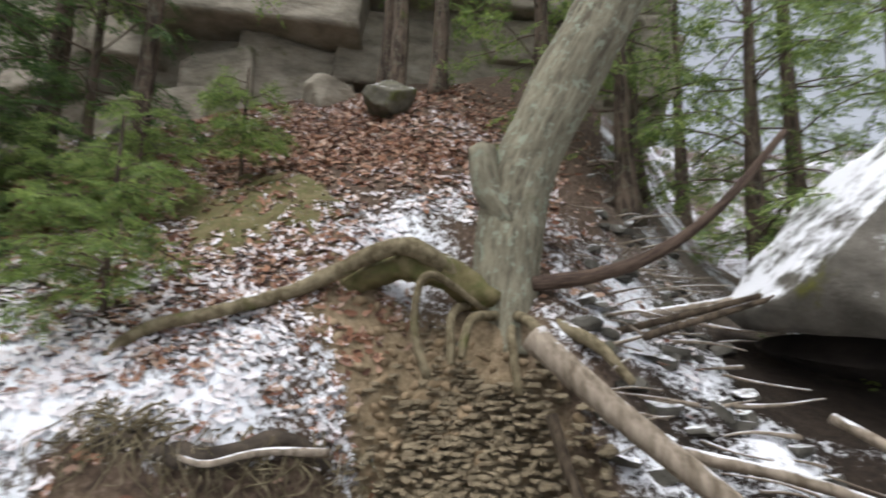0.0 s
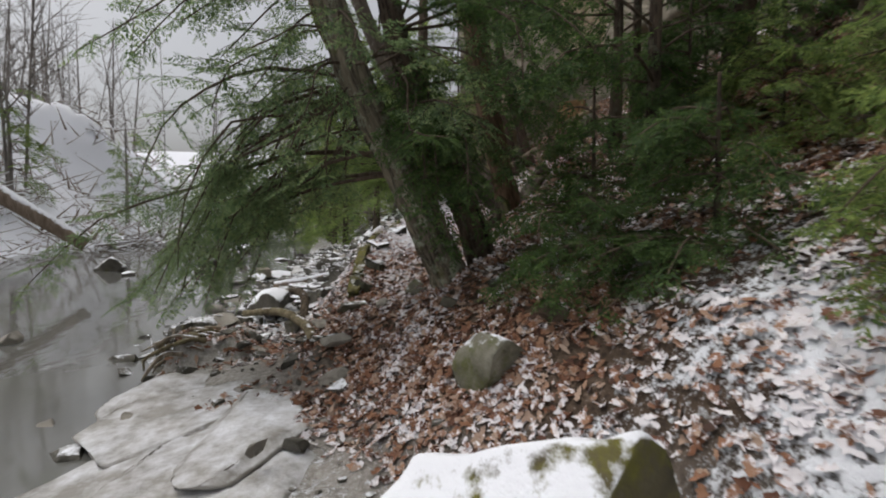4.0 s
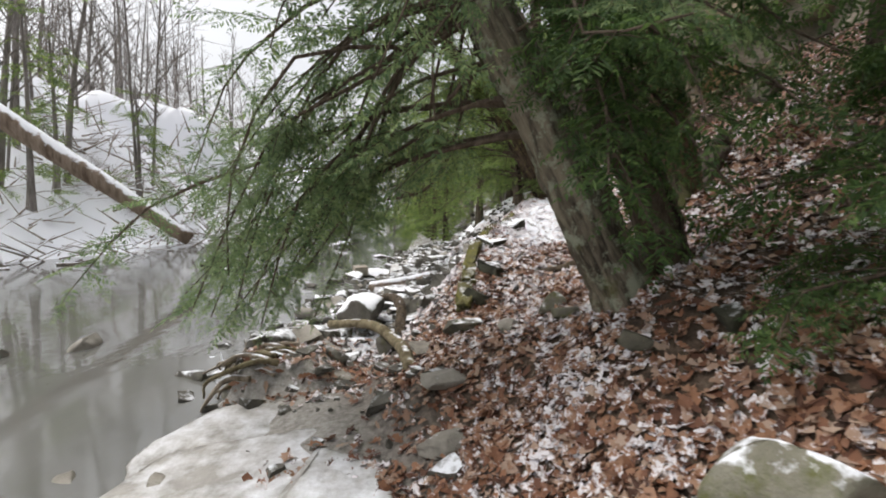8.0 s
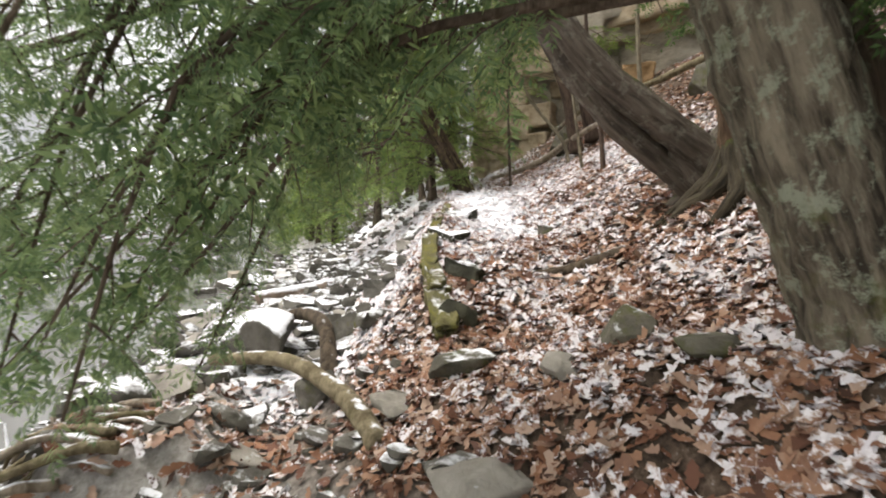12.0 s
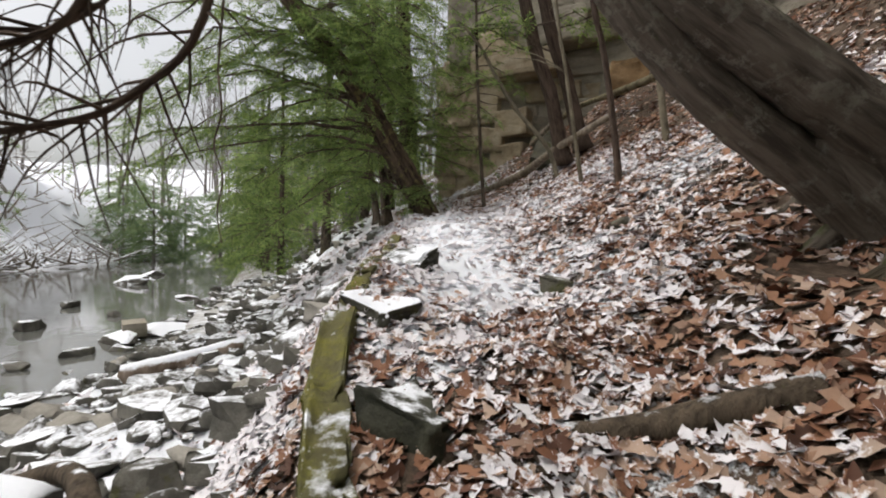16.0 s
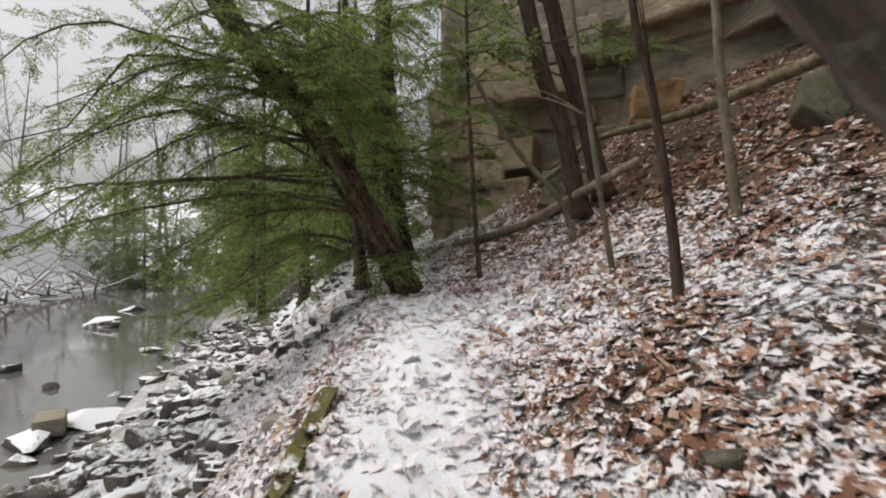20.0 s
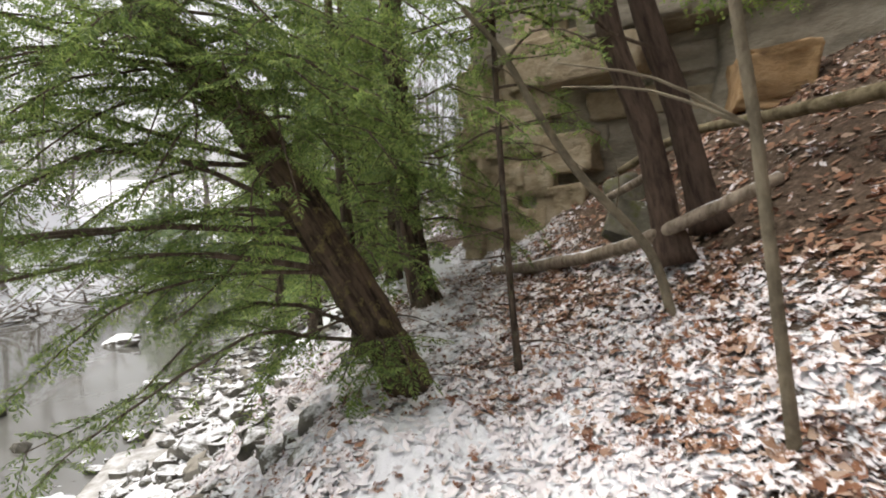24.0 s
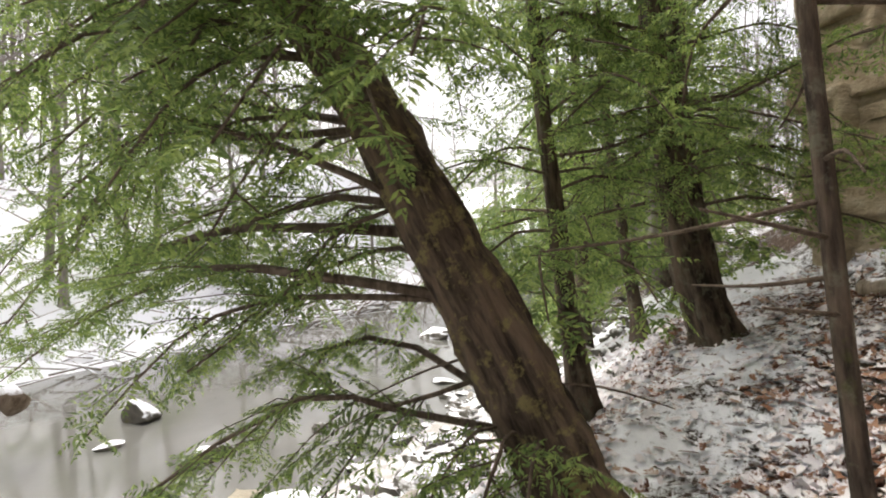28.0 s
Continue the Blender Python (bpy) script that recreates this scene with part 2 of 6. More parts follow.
M_OCHRE = stone_material("ochre_sandstone", (0.17, 0.13, 0.08), (0.34, 0.275, 0.18), (0.47, 0.41, 0.31), moss=0.3, mosscol=(0.2, 0.2, 0.07), scale=2.6, strata=1.5, relief=0.14)
M_ROCK = stone_material("grey_stone", (0.05, 0.047, 0.038), (0.12, 0.112, 0.092), (0.22, 0.205, 0.175), moss=0.4, snow=(0.9, 1.2), scale=4.0)
M_SHORE = stone_material("snowy_shore_stone", (0.04, 0.038, 0.03), (0.11, 0.103, 0.085), (0.21, 0.195, 0.165), moss=0.4, snow=(0.7, 1.1, 13.0), scale=4.0)
M_PALE = stone_material("pale_stone", (0.16, 0.145, 0.12), (0.3, 0.28, 0.24), (0.42, 0.39, 0.34), moss=0.3, snow=(1.15, 1.4), scale=4.0)
M_MOSSY = stone_material("mossy_stone", (0.05, 0.046, 0.034), (0.11, 0.102, 0.075), (0.19, 0.175, 0.13), moss=0.5, snow=(0.95, 1.15), scale=5.0, mosscol=(0.1, 0.105, 0.03))
M_BOULDER = stone_material("boulder_stone", (0.06, 0.05, 0.03), (0.11, 0.095, 0.05), (0.17, 0.15, 0.085), moss=0.58, snow=(0.44, 0.64, 6.0), scale=3.0, mosscol=(0.2, 0.19, 0.025))
M_SNOWROCK = stone_material("snow_capped_stone", (0.05, 0.045, 0.035), (0.12, 0.11, 0.09), (0.2, 0.18, 0.15), moss=0.4, snow=(0.38, 0.66, 6.0), scale=3.0)
M_SLAB = stone_material("wet_bedrock", (0.2, 0.19, 0.17), (0.33, 0.315, 0.285), (0.46, 0.44, 0.41), snow=(0.8, 1.5, 5.0), scale=2.2, rough=0.5, relief=0.05)
M_SHALE = stone_material("shale", (0.13, 0.105, 0.066), (0.225, 0.182, 0.115), (0.31, 0.255, 0.17), scale=6.0, strata=2.5)
M_CLAY = stone_material("clay_bank", (0.16, 0.115, 0.065), (0.29, 0.215, 0.13), (0.38, 0.3, 0.2), scale=3.5)
M_BARK = bark_material("hemlock_bark", (0.022, 0.016, 0.012), (0.15, 0.112, 0.082), moss=0.4, scale=17, lichen=(0.13, 0.125, 0.09), stem=True)
M_OLDBARK = bark_material("lichened_hemlock_bark", (0.045, 0.037, 0.027), (0.29, 0.25, 0.185), moss=0.42, scale=19, lichen=(0.33, 0.36, 0.27), stem=True)
M_LEANBARK = bark_material("dark_leaning_bark", (0.062, 0.05, 0.04), (0.175, 0.145, 0.115), moss=0.34, scale=24, stretch=0.16, lichen=(0.2, 0.185, 0.15), top=0.5, stem=True, relief=0.03)
M_BARKGREY = bark_material("grey_bark", (0.12, 0.105, 0.075), (0.3, 0.28, 0.2), moss=0.36, lichen=(0.3, 0.34, 0.26), stem=True)
M_SMOOTH = bark_material("smooth_beech_bark", (0.14, 0.12, 0.085), (0.27, 0.235, 0.165), moss=0.3, stretch=0.7, scale=12, stem=True)
M_DARKBARK = bark_material("dark_sapling_bark", (0.05, 0.034, 0.026), (0.14, 0.1, 0.075), stem=True)
# bark of far trunks, lightened: the whitening by haze is put into its colour
M_HAZEBARK = bark_material("haze_paled_trunk_bark", (0.16, 0.14, 0.125), (0.33, 0.3, 0.275), scale=8)
M_LOG = bark_material("weathered_log", (0.15, 0.12, 0.085), (0.38, 0.32, 0.25), snow=(0.75, 1.0, 6.0), scale=18)
M_DARKLOG = bark_material("rotting_log", (0.04, 0.03, 0.02), (0.13, 0.1, 0.07), snow=(1.0, 1.25), moss=0.35)
M_SNOWLOG = bark_material("snow_topped_log", (0.14, 0.1, 0.07), (0.34, 0.27, 0.21), snow=(0.35, 0.55, 4.0), scale=8)
M_ROOT = bark_material("root_bark", (0.1, 0.08, 0.045), (0.26, 0.22, 0.14), moss=0.42, snow=(1.0, 1.2), stretch=0.8, scale=14)
M_TWIG = bark_material("twig_bark", (0.07, 0.05, 0.035), (0.18, 0.14, 0.105), scale=30)
M_MOSSEARTH = stone_material("mossy_earth", (0.07, 0.055, 0.025), (0.14, 0.12, 0.045), (0.24, 0.2, 0.11), moss=0.53, snow=(1.0, 1.3), scale=7, mosscol=(0.12, 0.125, 0.035))


# ---- numbers: noise and the lie of the land ----
def lattice(ix, iy, seed):
    h = (ix.astype(np.int64) * 374761393 + iy.astype(np.int64) * 668265263 + seed * 974711) & 0x7FFFFFFF
    h = ((h ^ (h >> 13)) * 1274126177) & 0x7FFFFFFF
    return ((h ^ (h >> 16)) & 0xFFFF) / 65535.0


def vnoise(x, y, seed=0):
    ix, iy = np.floor(x), np.floor(y)
    fx, fy = x - ix, y - iy
    fx, fy = fx * fx * (3 - 2 * fx), fy * fy * (3 - 2 * fy)
    a, b = lattice(ix, iy, seed), lattice(ix + 1, iy, seed)
    c, d = lattice(ix, iy + 1, seed), lattice(ix + 1, iy + 1, seed)
    return (a + (b - a) * fx) * (1 - fy) + (c + (d - c) * fx) * fy - 0.5


# cross-sections of the bank from the creek up to the foot of the cliff, along x
SX = (-80, -45, -25, -20.5, -18, -16, -14, -12, -10.4, -9.2, -7.5, -6, -4.5, -2.5, -1.7, -1.2, -0.8, 0.3, 1, 4, 12)
SHORE = (-6, -1.0, 1.2, 1.6, 1.5, 1.6, 1.4, 1.5, 1.4, 1.3, 1.75, 1.9, 2.3, 2.1, 2.0, 2.0, 2.0, 2.0, 2.0, 2.0, 2.0)
BEACH_Y = (-3, 1.0, 3.0, 3.3, 3.4, 3.4, 3.5, 3.6, 3.5, 3.4, 3.2, 3.8, 4.55, 6.05, 6.55, 7.1, 6.97, 6.9, 6.7, 6.0, 5.0)
BEACH_Z = (0.6, 0.6, 0.6, 0.6, 0.6, 0.55, 0.5, 0.6, 0.55, 0.45, 0.3, 0.3, 0.33, 0.35, 0.55, 0.58, 0.55, 0.44, 0.44, 0.5, 0.6)
LIP_Y = (1, 3.5, 5.0, 5.9, 5.9, 5.55, 5.3, 4.9, 4.55, 4.2, 4.15, 4.45, 5.3, 6.4, 6.72, 7.3, 7.85, 7.95, 8.0, 8.5, 9)
LIP_Z = (2, 2.0, 2.3, 2.6, 2.45, 2.2, 2.12, 1.93, 1.7, 1.38, 0.88, 0.64, 0.92, 1.15, 1.02, 0.98, 0.6, 0.5, 0.52, 0.8, 1.2)
PATH_Y = (3, 5.0, 6.0, 6.6, 7.0, 6.8, 6.7, 6.2, 5.8, 5.4, 5.0, 5.3, 6.0, 6.75, 7.4, 8.25, 8.62, 8.55, 8.9, 10.0, 12)
PATH_Z = (3, 2.6, 2.8, 2.85, 2.8, 2.42, 2.33, 2.1, 1.75, 1.5, 1.12, 1.3, 1.58, 1.55, 1.75, 1.95, 1.91, 1.8, 1.45, 1.2, 1.6)
UP_Y = (6, 8, 8, 7.2, 8.2, 8.4, 7.9, 7.5, 7.1, 6.9, 6.8, 7.2, 8.0, 8.6, 8.8, 9.0, 9.11, 9.4, 10.2, 14, 18)
UP_Z = (5, 4.2, 4, 3.0, 3.05, 3.25, 2.92, 2.7, 2.45, 2.5, 2.55, 2.6, 2.8, 3.05, 3.0, 2.95, 2.86, 2.6, 2.4, 2.0, 2.6)
CLIFF_Y = (14, 14, 12, 7.7, 9.7, 11.0, 11.6, 11.6, 11.4, 11.3, 11.8, 12.2, 12.8, 13.3, 13.6, 14, 14.16, 14.6, 15, 22, 26)
CLIFF_Z = (9, 8, 7, 3.2, 4.6, 5.6, 5.8, 5.7, 5.6, 5.6, 5.9, 6.2, 6.5, 6.8, 7.0, 7.0, 6.89, 6.6, 6.0, 4.0, 4.6)
FAR_X, FAR_Y = (-80, -60, -45, -35, -20, 0, 30), (-7, -8.5, -11, -11.5, -10.5, -10, -10)


def land(x, y):
    """The height of the ground."""
    x, y = np.broadcast_arrays(np.asarray(x, float), np.asarray(y, float))
    at = lambda row: np.interp(x, SX, row)  # noqa: E731
    knots = [(at(SHORE) - 2.5, -0.45 + 0 * x), (at(SHORE), -0.02 + 0 * x), (at(BEACH_Y), at(BEACH_Z)), (at(LIP_Y), at(LIP_Z)), (at(PATH_Y), at(PATH_Z)), (at(UP_Y), at(UP_Z)), (at(CLIFF_Y), at(CLIFF_Z)), (at(CLIFF_Y) + 30, at(CLIFF_Z) + 17)]
    z = np.full(x.shape, -0.45)
    for (ya, za), (yb, zb) in zip(knots, knots[1:]):
        f = np.clip((y - ya) / np.maximum(yb - ya, 0.05), 0, 1)
        z = np.where(y > ya, za + (zb - za) * f, z)
    far = np.interp(x, FAR_X, FAR_Y) + 1.2 * vnoise(x * 0.22, x * 0 + 3.1, 5)
    up = far - y
    z = np.where(up > -2, np.maximum(z, np.clip(up, -2, 1.2) * 0.4 + np.clip(up - 1.2, 0, 13) * (0.5 + 0.32 * np.exp(-(((x + 33) / 11) ** 2))) + np.clip(up - 14.2, 0, 60) * 0.14), z)
    z = np.maximum(z, np.clip((-60 - x) * 0.4, -5, 12))
    bank = np.clip((y - at(SHORE)) / 1.5, 0.12, 1)
    z = z + bank * (0.22 * vnoise(x * 0.9, y * 0.9, 1) + 0.1 * vnoise(x * 2.7, y * 2.7, 2) + 0.04 * vnoise(x * 9, y * 9, 3))
    # the brown pool under the cut bank
    dip = np.exp(-(((x - 0.3) / 1.3) ** 2 + ((y - 7.55) / 0.45) ** 2))
    # the steep snowy spur at the bend
    along = np.clip(-(x + 44) * 0.847 + (y + 19) * 0.53, -20, 19)
    off = np.hypot(x + 44 + along * 0.847, y + 19 - along * 0.53)
    z = np.maximum(z, 10 - 0.5 * np.maximum(along, 0) - 1.65 * off + 0.8 * vnoise(x * 0.5, y * 0.5, 8))
    # the low undercut point by the water
    tip = np.clip((y - 1.88 - 0.12 * vnoise(x * 3, y * 3, 51)) / 0.12, 0, 1) * np.clip((-7.42 - x) / 0.14, 0, 1) * np.clip((x + 9.0) / 0.4, 0, 1) * np.clip((3.3 - y) / 0.6, 0, 1)
    z = np.maximum(z, tip * (0.44 + 0.08 * vnoise(x * 2.1, y * 2.1, 52)) - 0.5 * (tip <= 0))
    z = z - 0.45 * np.exp(-(((x + 8.45) / 0.65) ** 2 + ((y - 6.45) / 0.42) ** 2))
    z = z - 0.5 * np.exp(-(((x - 2.1) / 1.3) ** 2 + ((y - 7.75) / 0.55) ** 2))
    return z - 0.4 * dip + 0.15 * np.exp(-(((x + 6.05) / 0.55) ** 2 + ((y - 5.15) / 0.45) ** 2))


def ground_z(x, y):
    return float(land(x, y))


def snow_cover(x, y):
    """How white the ground is: bare under the hemlock, white on the trodden way and over the creek."""
    s = 0.5 + 0.35 * vnoise(x * 0.8, y * 0.8, 21) + 0.25 * vnoise(x * 2.3, y * 2.3, 22)
    way = np.exp(-((y - np.interp(x, SX, LIP_Y) - 0.55) / 0.55) ** 2) * np.clip((-8.6 - x) / 1.5, 0, 1)
    way = way * np.clip((x + 14.0) / 2.5, 0.15, 1)
    s = s + 0.45 * way - 0.12 * np.exp(-(((x + 5.6) / 1.7) ** 2 + ((y - 5.2) / 2.2) ** 2))
    s = s + 0.14 * np.exp(-(((x + 1.9) / 1.3) ** 2 + ((y - 6.4) / 0.9) ** 2)) - 0.06 * np.clip((-9 - x) / 2, 0, 1) * np.clip((y - np.interp(x, SX, PATH_Y) - 0.2) / 1.0, 0, 1)
    s = s - 0.05 * np.exp(-(((x + 8.2) / 1.5) ** 2 + ((y - 5.3) / 0.8) ** 2))
    s = s - 0.3 * np.clip((y - np.interp(x, SX, PATH_Y) - 0.8) / 1.5, 0, 1) * np.clip((x + 9) / 3, 0, 1)
    s = s + 0.3 * np.clip((np.interp(x, SX, LIP_Y) - y) / 0.4, 0, 1) * np.clip((-8.0 - x) / 1.0, 0, 1)
    s = s + 0.18 * np.exp(-(((x + 1.9) / 1.7) ** 2 + ((y - 5.95) / 0.85) ** 2))
    s = s - 0.35 * np.clip((x + 0.2) / 0.8, 0, 1) * (y > 6.5) * (y < 8.3)
    s = s + 0.24 * np.exp(-(((x + 1.7) / 0.7) ** 2 + ((y - 6.4) / 0.6) ** 2))
    s = np.where((x > 0.6) & (y > 8.4), 0.55 + 0.5 * vnoise(x * 2.1, y * 2.1, 26), s)
    xx = x + 0.9 * vnoise(x * 1.6, y * 6.5, 44) + 0.3 * vnoise(x * 5, y * 15, 45)
    s = s - 0.6 * np.clip(1.7 - (((xx + 0.5) / 0.95) ** 2 + ((y - 8.15) / 0.42) ** 2), 0, 1)
    s = s - 0.28 * np.exp(-(((x + 4.1) / 0.9) ** 2 + ((y - 5.9) / 0.7) ** 2))
    down = np.interp(x, SX, LIP_Y) - y
    s = s - 0.7 * np.clip((x + 2.4 + vnoise(x * 4, y * 4, 43)) / 0.4, 0, 1) * (x < 0) * np.clip((down + 0.02) / 0.06, 0, 1) * np.clip((0.3 - down) / 0.08, 0, 1)
    s = s - 0.4 * np.exp(-(((x + 8.3) / 0.6) ** 2 + ((y - 6.2) / 0.4) ** 2)) + 0.1 * np.exp(-(((x + 9.3) / 1.0) ** 2 + ((y - 5.9) / 0.7) ** 2))
    s = s + np.clip((-8.0 - x) / 1.5, 0, 1) * np.where(y > 8.6, -0.14, np.where(y > 7.0, -0.06, 0.0) + np.where(y > 6.0, 0.07, np.where(y > 5.0, 0.1, 0)))
    s = s + 0.05 * np.clip((-12.3 - x) / 1.5, 0, 1) * (y > 5.4) * np.clip((9.0 - y) / 0.8, 0, 1)
    s = s - 0.15 * np.exp(-(((x + 8.5) / 1.3) ** 2 + ((y - 4.9) / 0.7) ** 2))
    s = np.where((x > 1.7) & (y > 8.8) & (y < 11.2), 0.0, s)
    s = np.where((x < -23) & (y > -6), 0.5 + 0.3 * vnoise(x * 0.7, y * 0.7, 25), s)
    s = np.where(y < -6, np.where(x > -26, 0.92, 0.85) + 0.4 * vnoise(x * 0.7, y * 0.7, 24) + 0.35 * vnoise(x * 0.2, y * 0.25, 27), s)
    s = np.where((x < -36) & (y < -6), s + 0.2, s)
    return np.clip(s, 0, 1)


# ---- mesh helpers ----
def mesh_of(name, verts, faces, mat, smooth=True, snow=None):
    me = bpy.data.meshes.new(name)
    verts, faces = np.asarray(verts, np.float32), np.asarray(faces, np.int32)
    k = faces.shape[1]
    me.vertices.add(len(verts))
    me.vertices.foreach_set("co", verts.ravel())
    me.loops.add(faces.size)
    me.loops.foreach_set("vertex_index", faces.ravel())
    me.polygons.add(len(faces))
    me.polygons.foreach_set("loop_start", np.arange(0, faces.size, k, dtype=np.int32))
    me.polygons.foreach_set("use_smooth", np.full(len(faces), smooth))
    me.update(calc_edges=True)
    me.materials.append(mat)
    return me


def give(me, name, values):
    a = me.attributes.new(name, "FLOAT", "POINT")
    a.data.foreach_set("value", np.asarray(values, np.float32).ravel())


def joined(pieces):
    """Several (verts, faces) as one."""
    vs, fs, n = [], [], 0
    for v, f in pieces:
        vs.append(v)
        fs.append(np.asarray(f) + n)
        n += len(v)
    return np.concatenate(vs), np.concatenate(fs)


def thing(name, label, category, group="", kind="", at=(0, 0, 0)):
    ob = new(name)
    ob.location = at
    ob.empty_display_size = 0.1
    return tagged(ob, label, category, group, kind)


def part(name, me, parent, label=""):
    ob = new(name, me)
    ob.parent = parent
    if parent.type == "EMPTY" or parent.location.length > 0:
        off = parent.location if parent.parent is None else parent.location + parent.parent.location
        ob.location = -off
    return tagged(ob, label)


def curve(points, n):
    """A smooth line through points: Catmull-Rom, n steps a span."""
    p = np.asarray(points, float)
    p = np.vstack([2 * p[0] - p[1], p, 2 * p[-1] - p[-2]])
    out = []
    for i in range(1, len(p) - 2):
        for t in np.linspace(0, 1, n, endpoint=False):
            a, b, c, d = p[i - 1], p[i], p[i + 1], p[i + 2]
            out.append(0.5 * (2 * b + (c - a) * t + (2 * a - 5 * b + 4 * c - d) * t * t + (3 * b - a - 3 * c + d) * t**3))
    out.append(p[-2])
    return np.array(out)


def tube(points, r0, r1, sides=8, rough=0.0, flare=0.0, rng=None, steps=6, power=1.0, ridge=0.0):
    """A tapered limb along a smooth line, with lumps and a flared foot, closed at both ends."""
    c = curve(points, steps)
    n = len(c)
    t = np.linspace(0, 1, n)
    r = r0 + (r1 - r0) * t**power + flare * r0 * np.exp(-t * n / 2.2)
    d = np.gradient(c, axis=0)
    d /= np.linalg.norm(d, axis=1)[:, None] + 1e-9
    ref = np.array([0.31, 0.95, 0.05]) if abs(d[:, 2]).mean() > 0.5 else np.array([0.03, 0.05, 1.0])
    u = np.cross(d, ref)
    u /= np.linalg.norm(u, axis=1)[:, None] + 1e-9
    w = np.cross(d, u)
    a = np.linspace(0, 2 * np.pi, sides, endpoint=False)
    rr = r[:, None] * np.ones(sides)
    if rough and rng is not None:
        s = int(rng.integers(1, 999))
        k = np.arange(n)[:, None] * 0.45
        rr = rr * (1 + rough * 2 * vnoise(k + 0 * a, a[None] * 1.3 + 7, s) + rough * vnoise(k * 3 + 0 * a, a[None] * 3 + 2, s + 1))
        if ridge:
            rr = rr * (1 + ridge * vnoise(k * 0.7 + 0 * a, a[None] * 5.1 + 3, s + 2) + 0.7 * ridge * vnoise(k * 1.9 + 0 * a, a[None] * 9.7 + 1, s + 3))
        if flare:
            rr = rr * (1 + 0.35 * np.exp(-t[:, None] * n / 2.5) * np.sin(a * 5 + s))
    v = c[:, None] + rr[..., None] * (np.cos(a)[None, :, None] * u[:, None] + np.sin(a)[None, :, None] * w[:, None])
    v = v.reshape(-1, 3)
    i, j = np.meshgrid(np.arange(n - 1), np.arange(sides), indexing="ij")
    k = (j + 1) % sides
    f = np.stack([i * sides + j, i * sides + k, (i + 1) * sides + k, (i + 1) * sides + j], -1).reshape(-1, 4)
    tips = np.vstack([c[:1] - d[:1] * 0.01, c[-1:] + d[-1:] * r1 * 0.5])
    m = len(v)
    v = np.vstack([v, tips])
    ring = np.arange(sides)
    nxt = (ring + 1) % sides
    e0 = np.stack([nxt, ring, np.full(sides, m), np.full(sides, m)], -1)
    e1 = np.stack([(n - 1) * sides + ring, (n - 1) * sides + nxt, np.full(sides, m + 1), np.full(sides, m + 1)], -1)
    return v, np.concatenate([f, e0, e1])


def tri(faces):
    """Quads as triangles, less those that have no area."""
    f = np.asarray(faces)
    t = np.concatenate([f[:, [0, 1, 2]], f[:, [0, 2, 3]]])
    return t[(t[:, 0] != t[:, 1]) & (t[:, 1] != t[:, 2]) & (t[:, 0] != t[:, 2])]


def stem_mesh(name, v, f, sides, r, mat):
    """A limb's mesh, with each corner's place on the limb as if it stood straight."""
    me = mesh_of(name, v, tri(f), mat)
    n = (len(v) - 2) // sides
    rings = v[:-2].reshape(n, sides, 3)
    mid = rings.mean(1)
    far = np.r_[0, np.cumsum(np.linalg.norm(np.diff(mid, axis=0), axis=1))]
    a = np.linspace(0, 2 * np.pi, sides, endpoint=False)
    flat = np.stack([np.broadcast_to(np.cos(a) * r, (n, sides)), np.broadcast_to(np.sin(a) * r, (n, sides)), np.broadcast_to(far[:, None], (n, sides))], -1).reshape(-1, 3)
    flat = np.vstack([flat, [(0, 0, 0), (0, 0, far[-1])]]) + (v[0] * 3.7) % 5
    at = me.attributes.new("stem", "FLOAT_VECTOR", "POINT")
    at.data.foreach_set("vector", flat.astype(np.float32).ravel())
    return me


def limb_mesh(name, points, r0, r1, mat, **kw):
    v, f = tube(points, r0, r1, **kw)
    return stem_mesh(name, v, f, kw.get("sides", 8), max(r0, r1), mat)


ICO = {}


def ico(level):
    if level not in ICO:
        bm = bmesh.new()
        bmesh.ops.create_icosphere(bm, subdivisions=level, radius=1)
        ICO[level] = (np.array([v.co[:] for v in bm.verts]), np.array([[v.index for v in f.verts] for f in bm.faces]))
        bm.free()
    return ICO[level]


def rock_geo(size, rng, level=3, cuts=9, rough=0.05, slab=False, turn=None, planes=()):
    """A broken stone: a ball cut flat on many sides, then worn."""
    v, f = ico(level)
    v = v.copy()
    if slab:
        v[:, 2] = np.sign(v[:, 2]) * np.abs(v[:, 2]) ** 0.5
        v[:, 2] = np.clip(v[:, 2], -0.62, 0.62) / 0.62
    for _ in range(cuts):
        n = rng.normal(size=3) * ([1, 1, 0.25] if slab else [1, 1, 0.8])
        n /= np.linalg.norm(n)
        d = rng.uniform(0.42, 0.82) if cuts < 14 else rng.uniform(0.38, 0.72)
        over = v @ n - d
        v -= np.where(over > 0, over, 0)[:, None] * n
    for *n, d in planes:
        n = np.array(n) / np.linalg.norm(n)
        over = v @ n - d
        v -= np.where(over > 0, over, 0)[:, None] * n
    s = int(rng.integers(1, 9999))
    k = 2.2
    wob = vnoise(v[:, 0] * k + v[:, 2] * 1.7 + 9, v[:, 1] * k + v[:, 2] * 2.3 + 5, s) + 0.5 * vnoise(v[:, 0] * 5 + v[:, 2] * 4, v[:, 1] * 5 - v[:, 2] * 3, s + 1)
    v *= (1 + rough * 2 * wob)[:, None]
    v *= np.asarray(size, float)
    if turn is not None:
        v = v @ np.array(Euler([radians(a) for a in turn]).to_matrix()).T
    return v, f


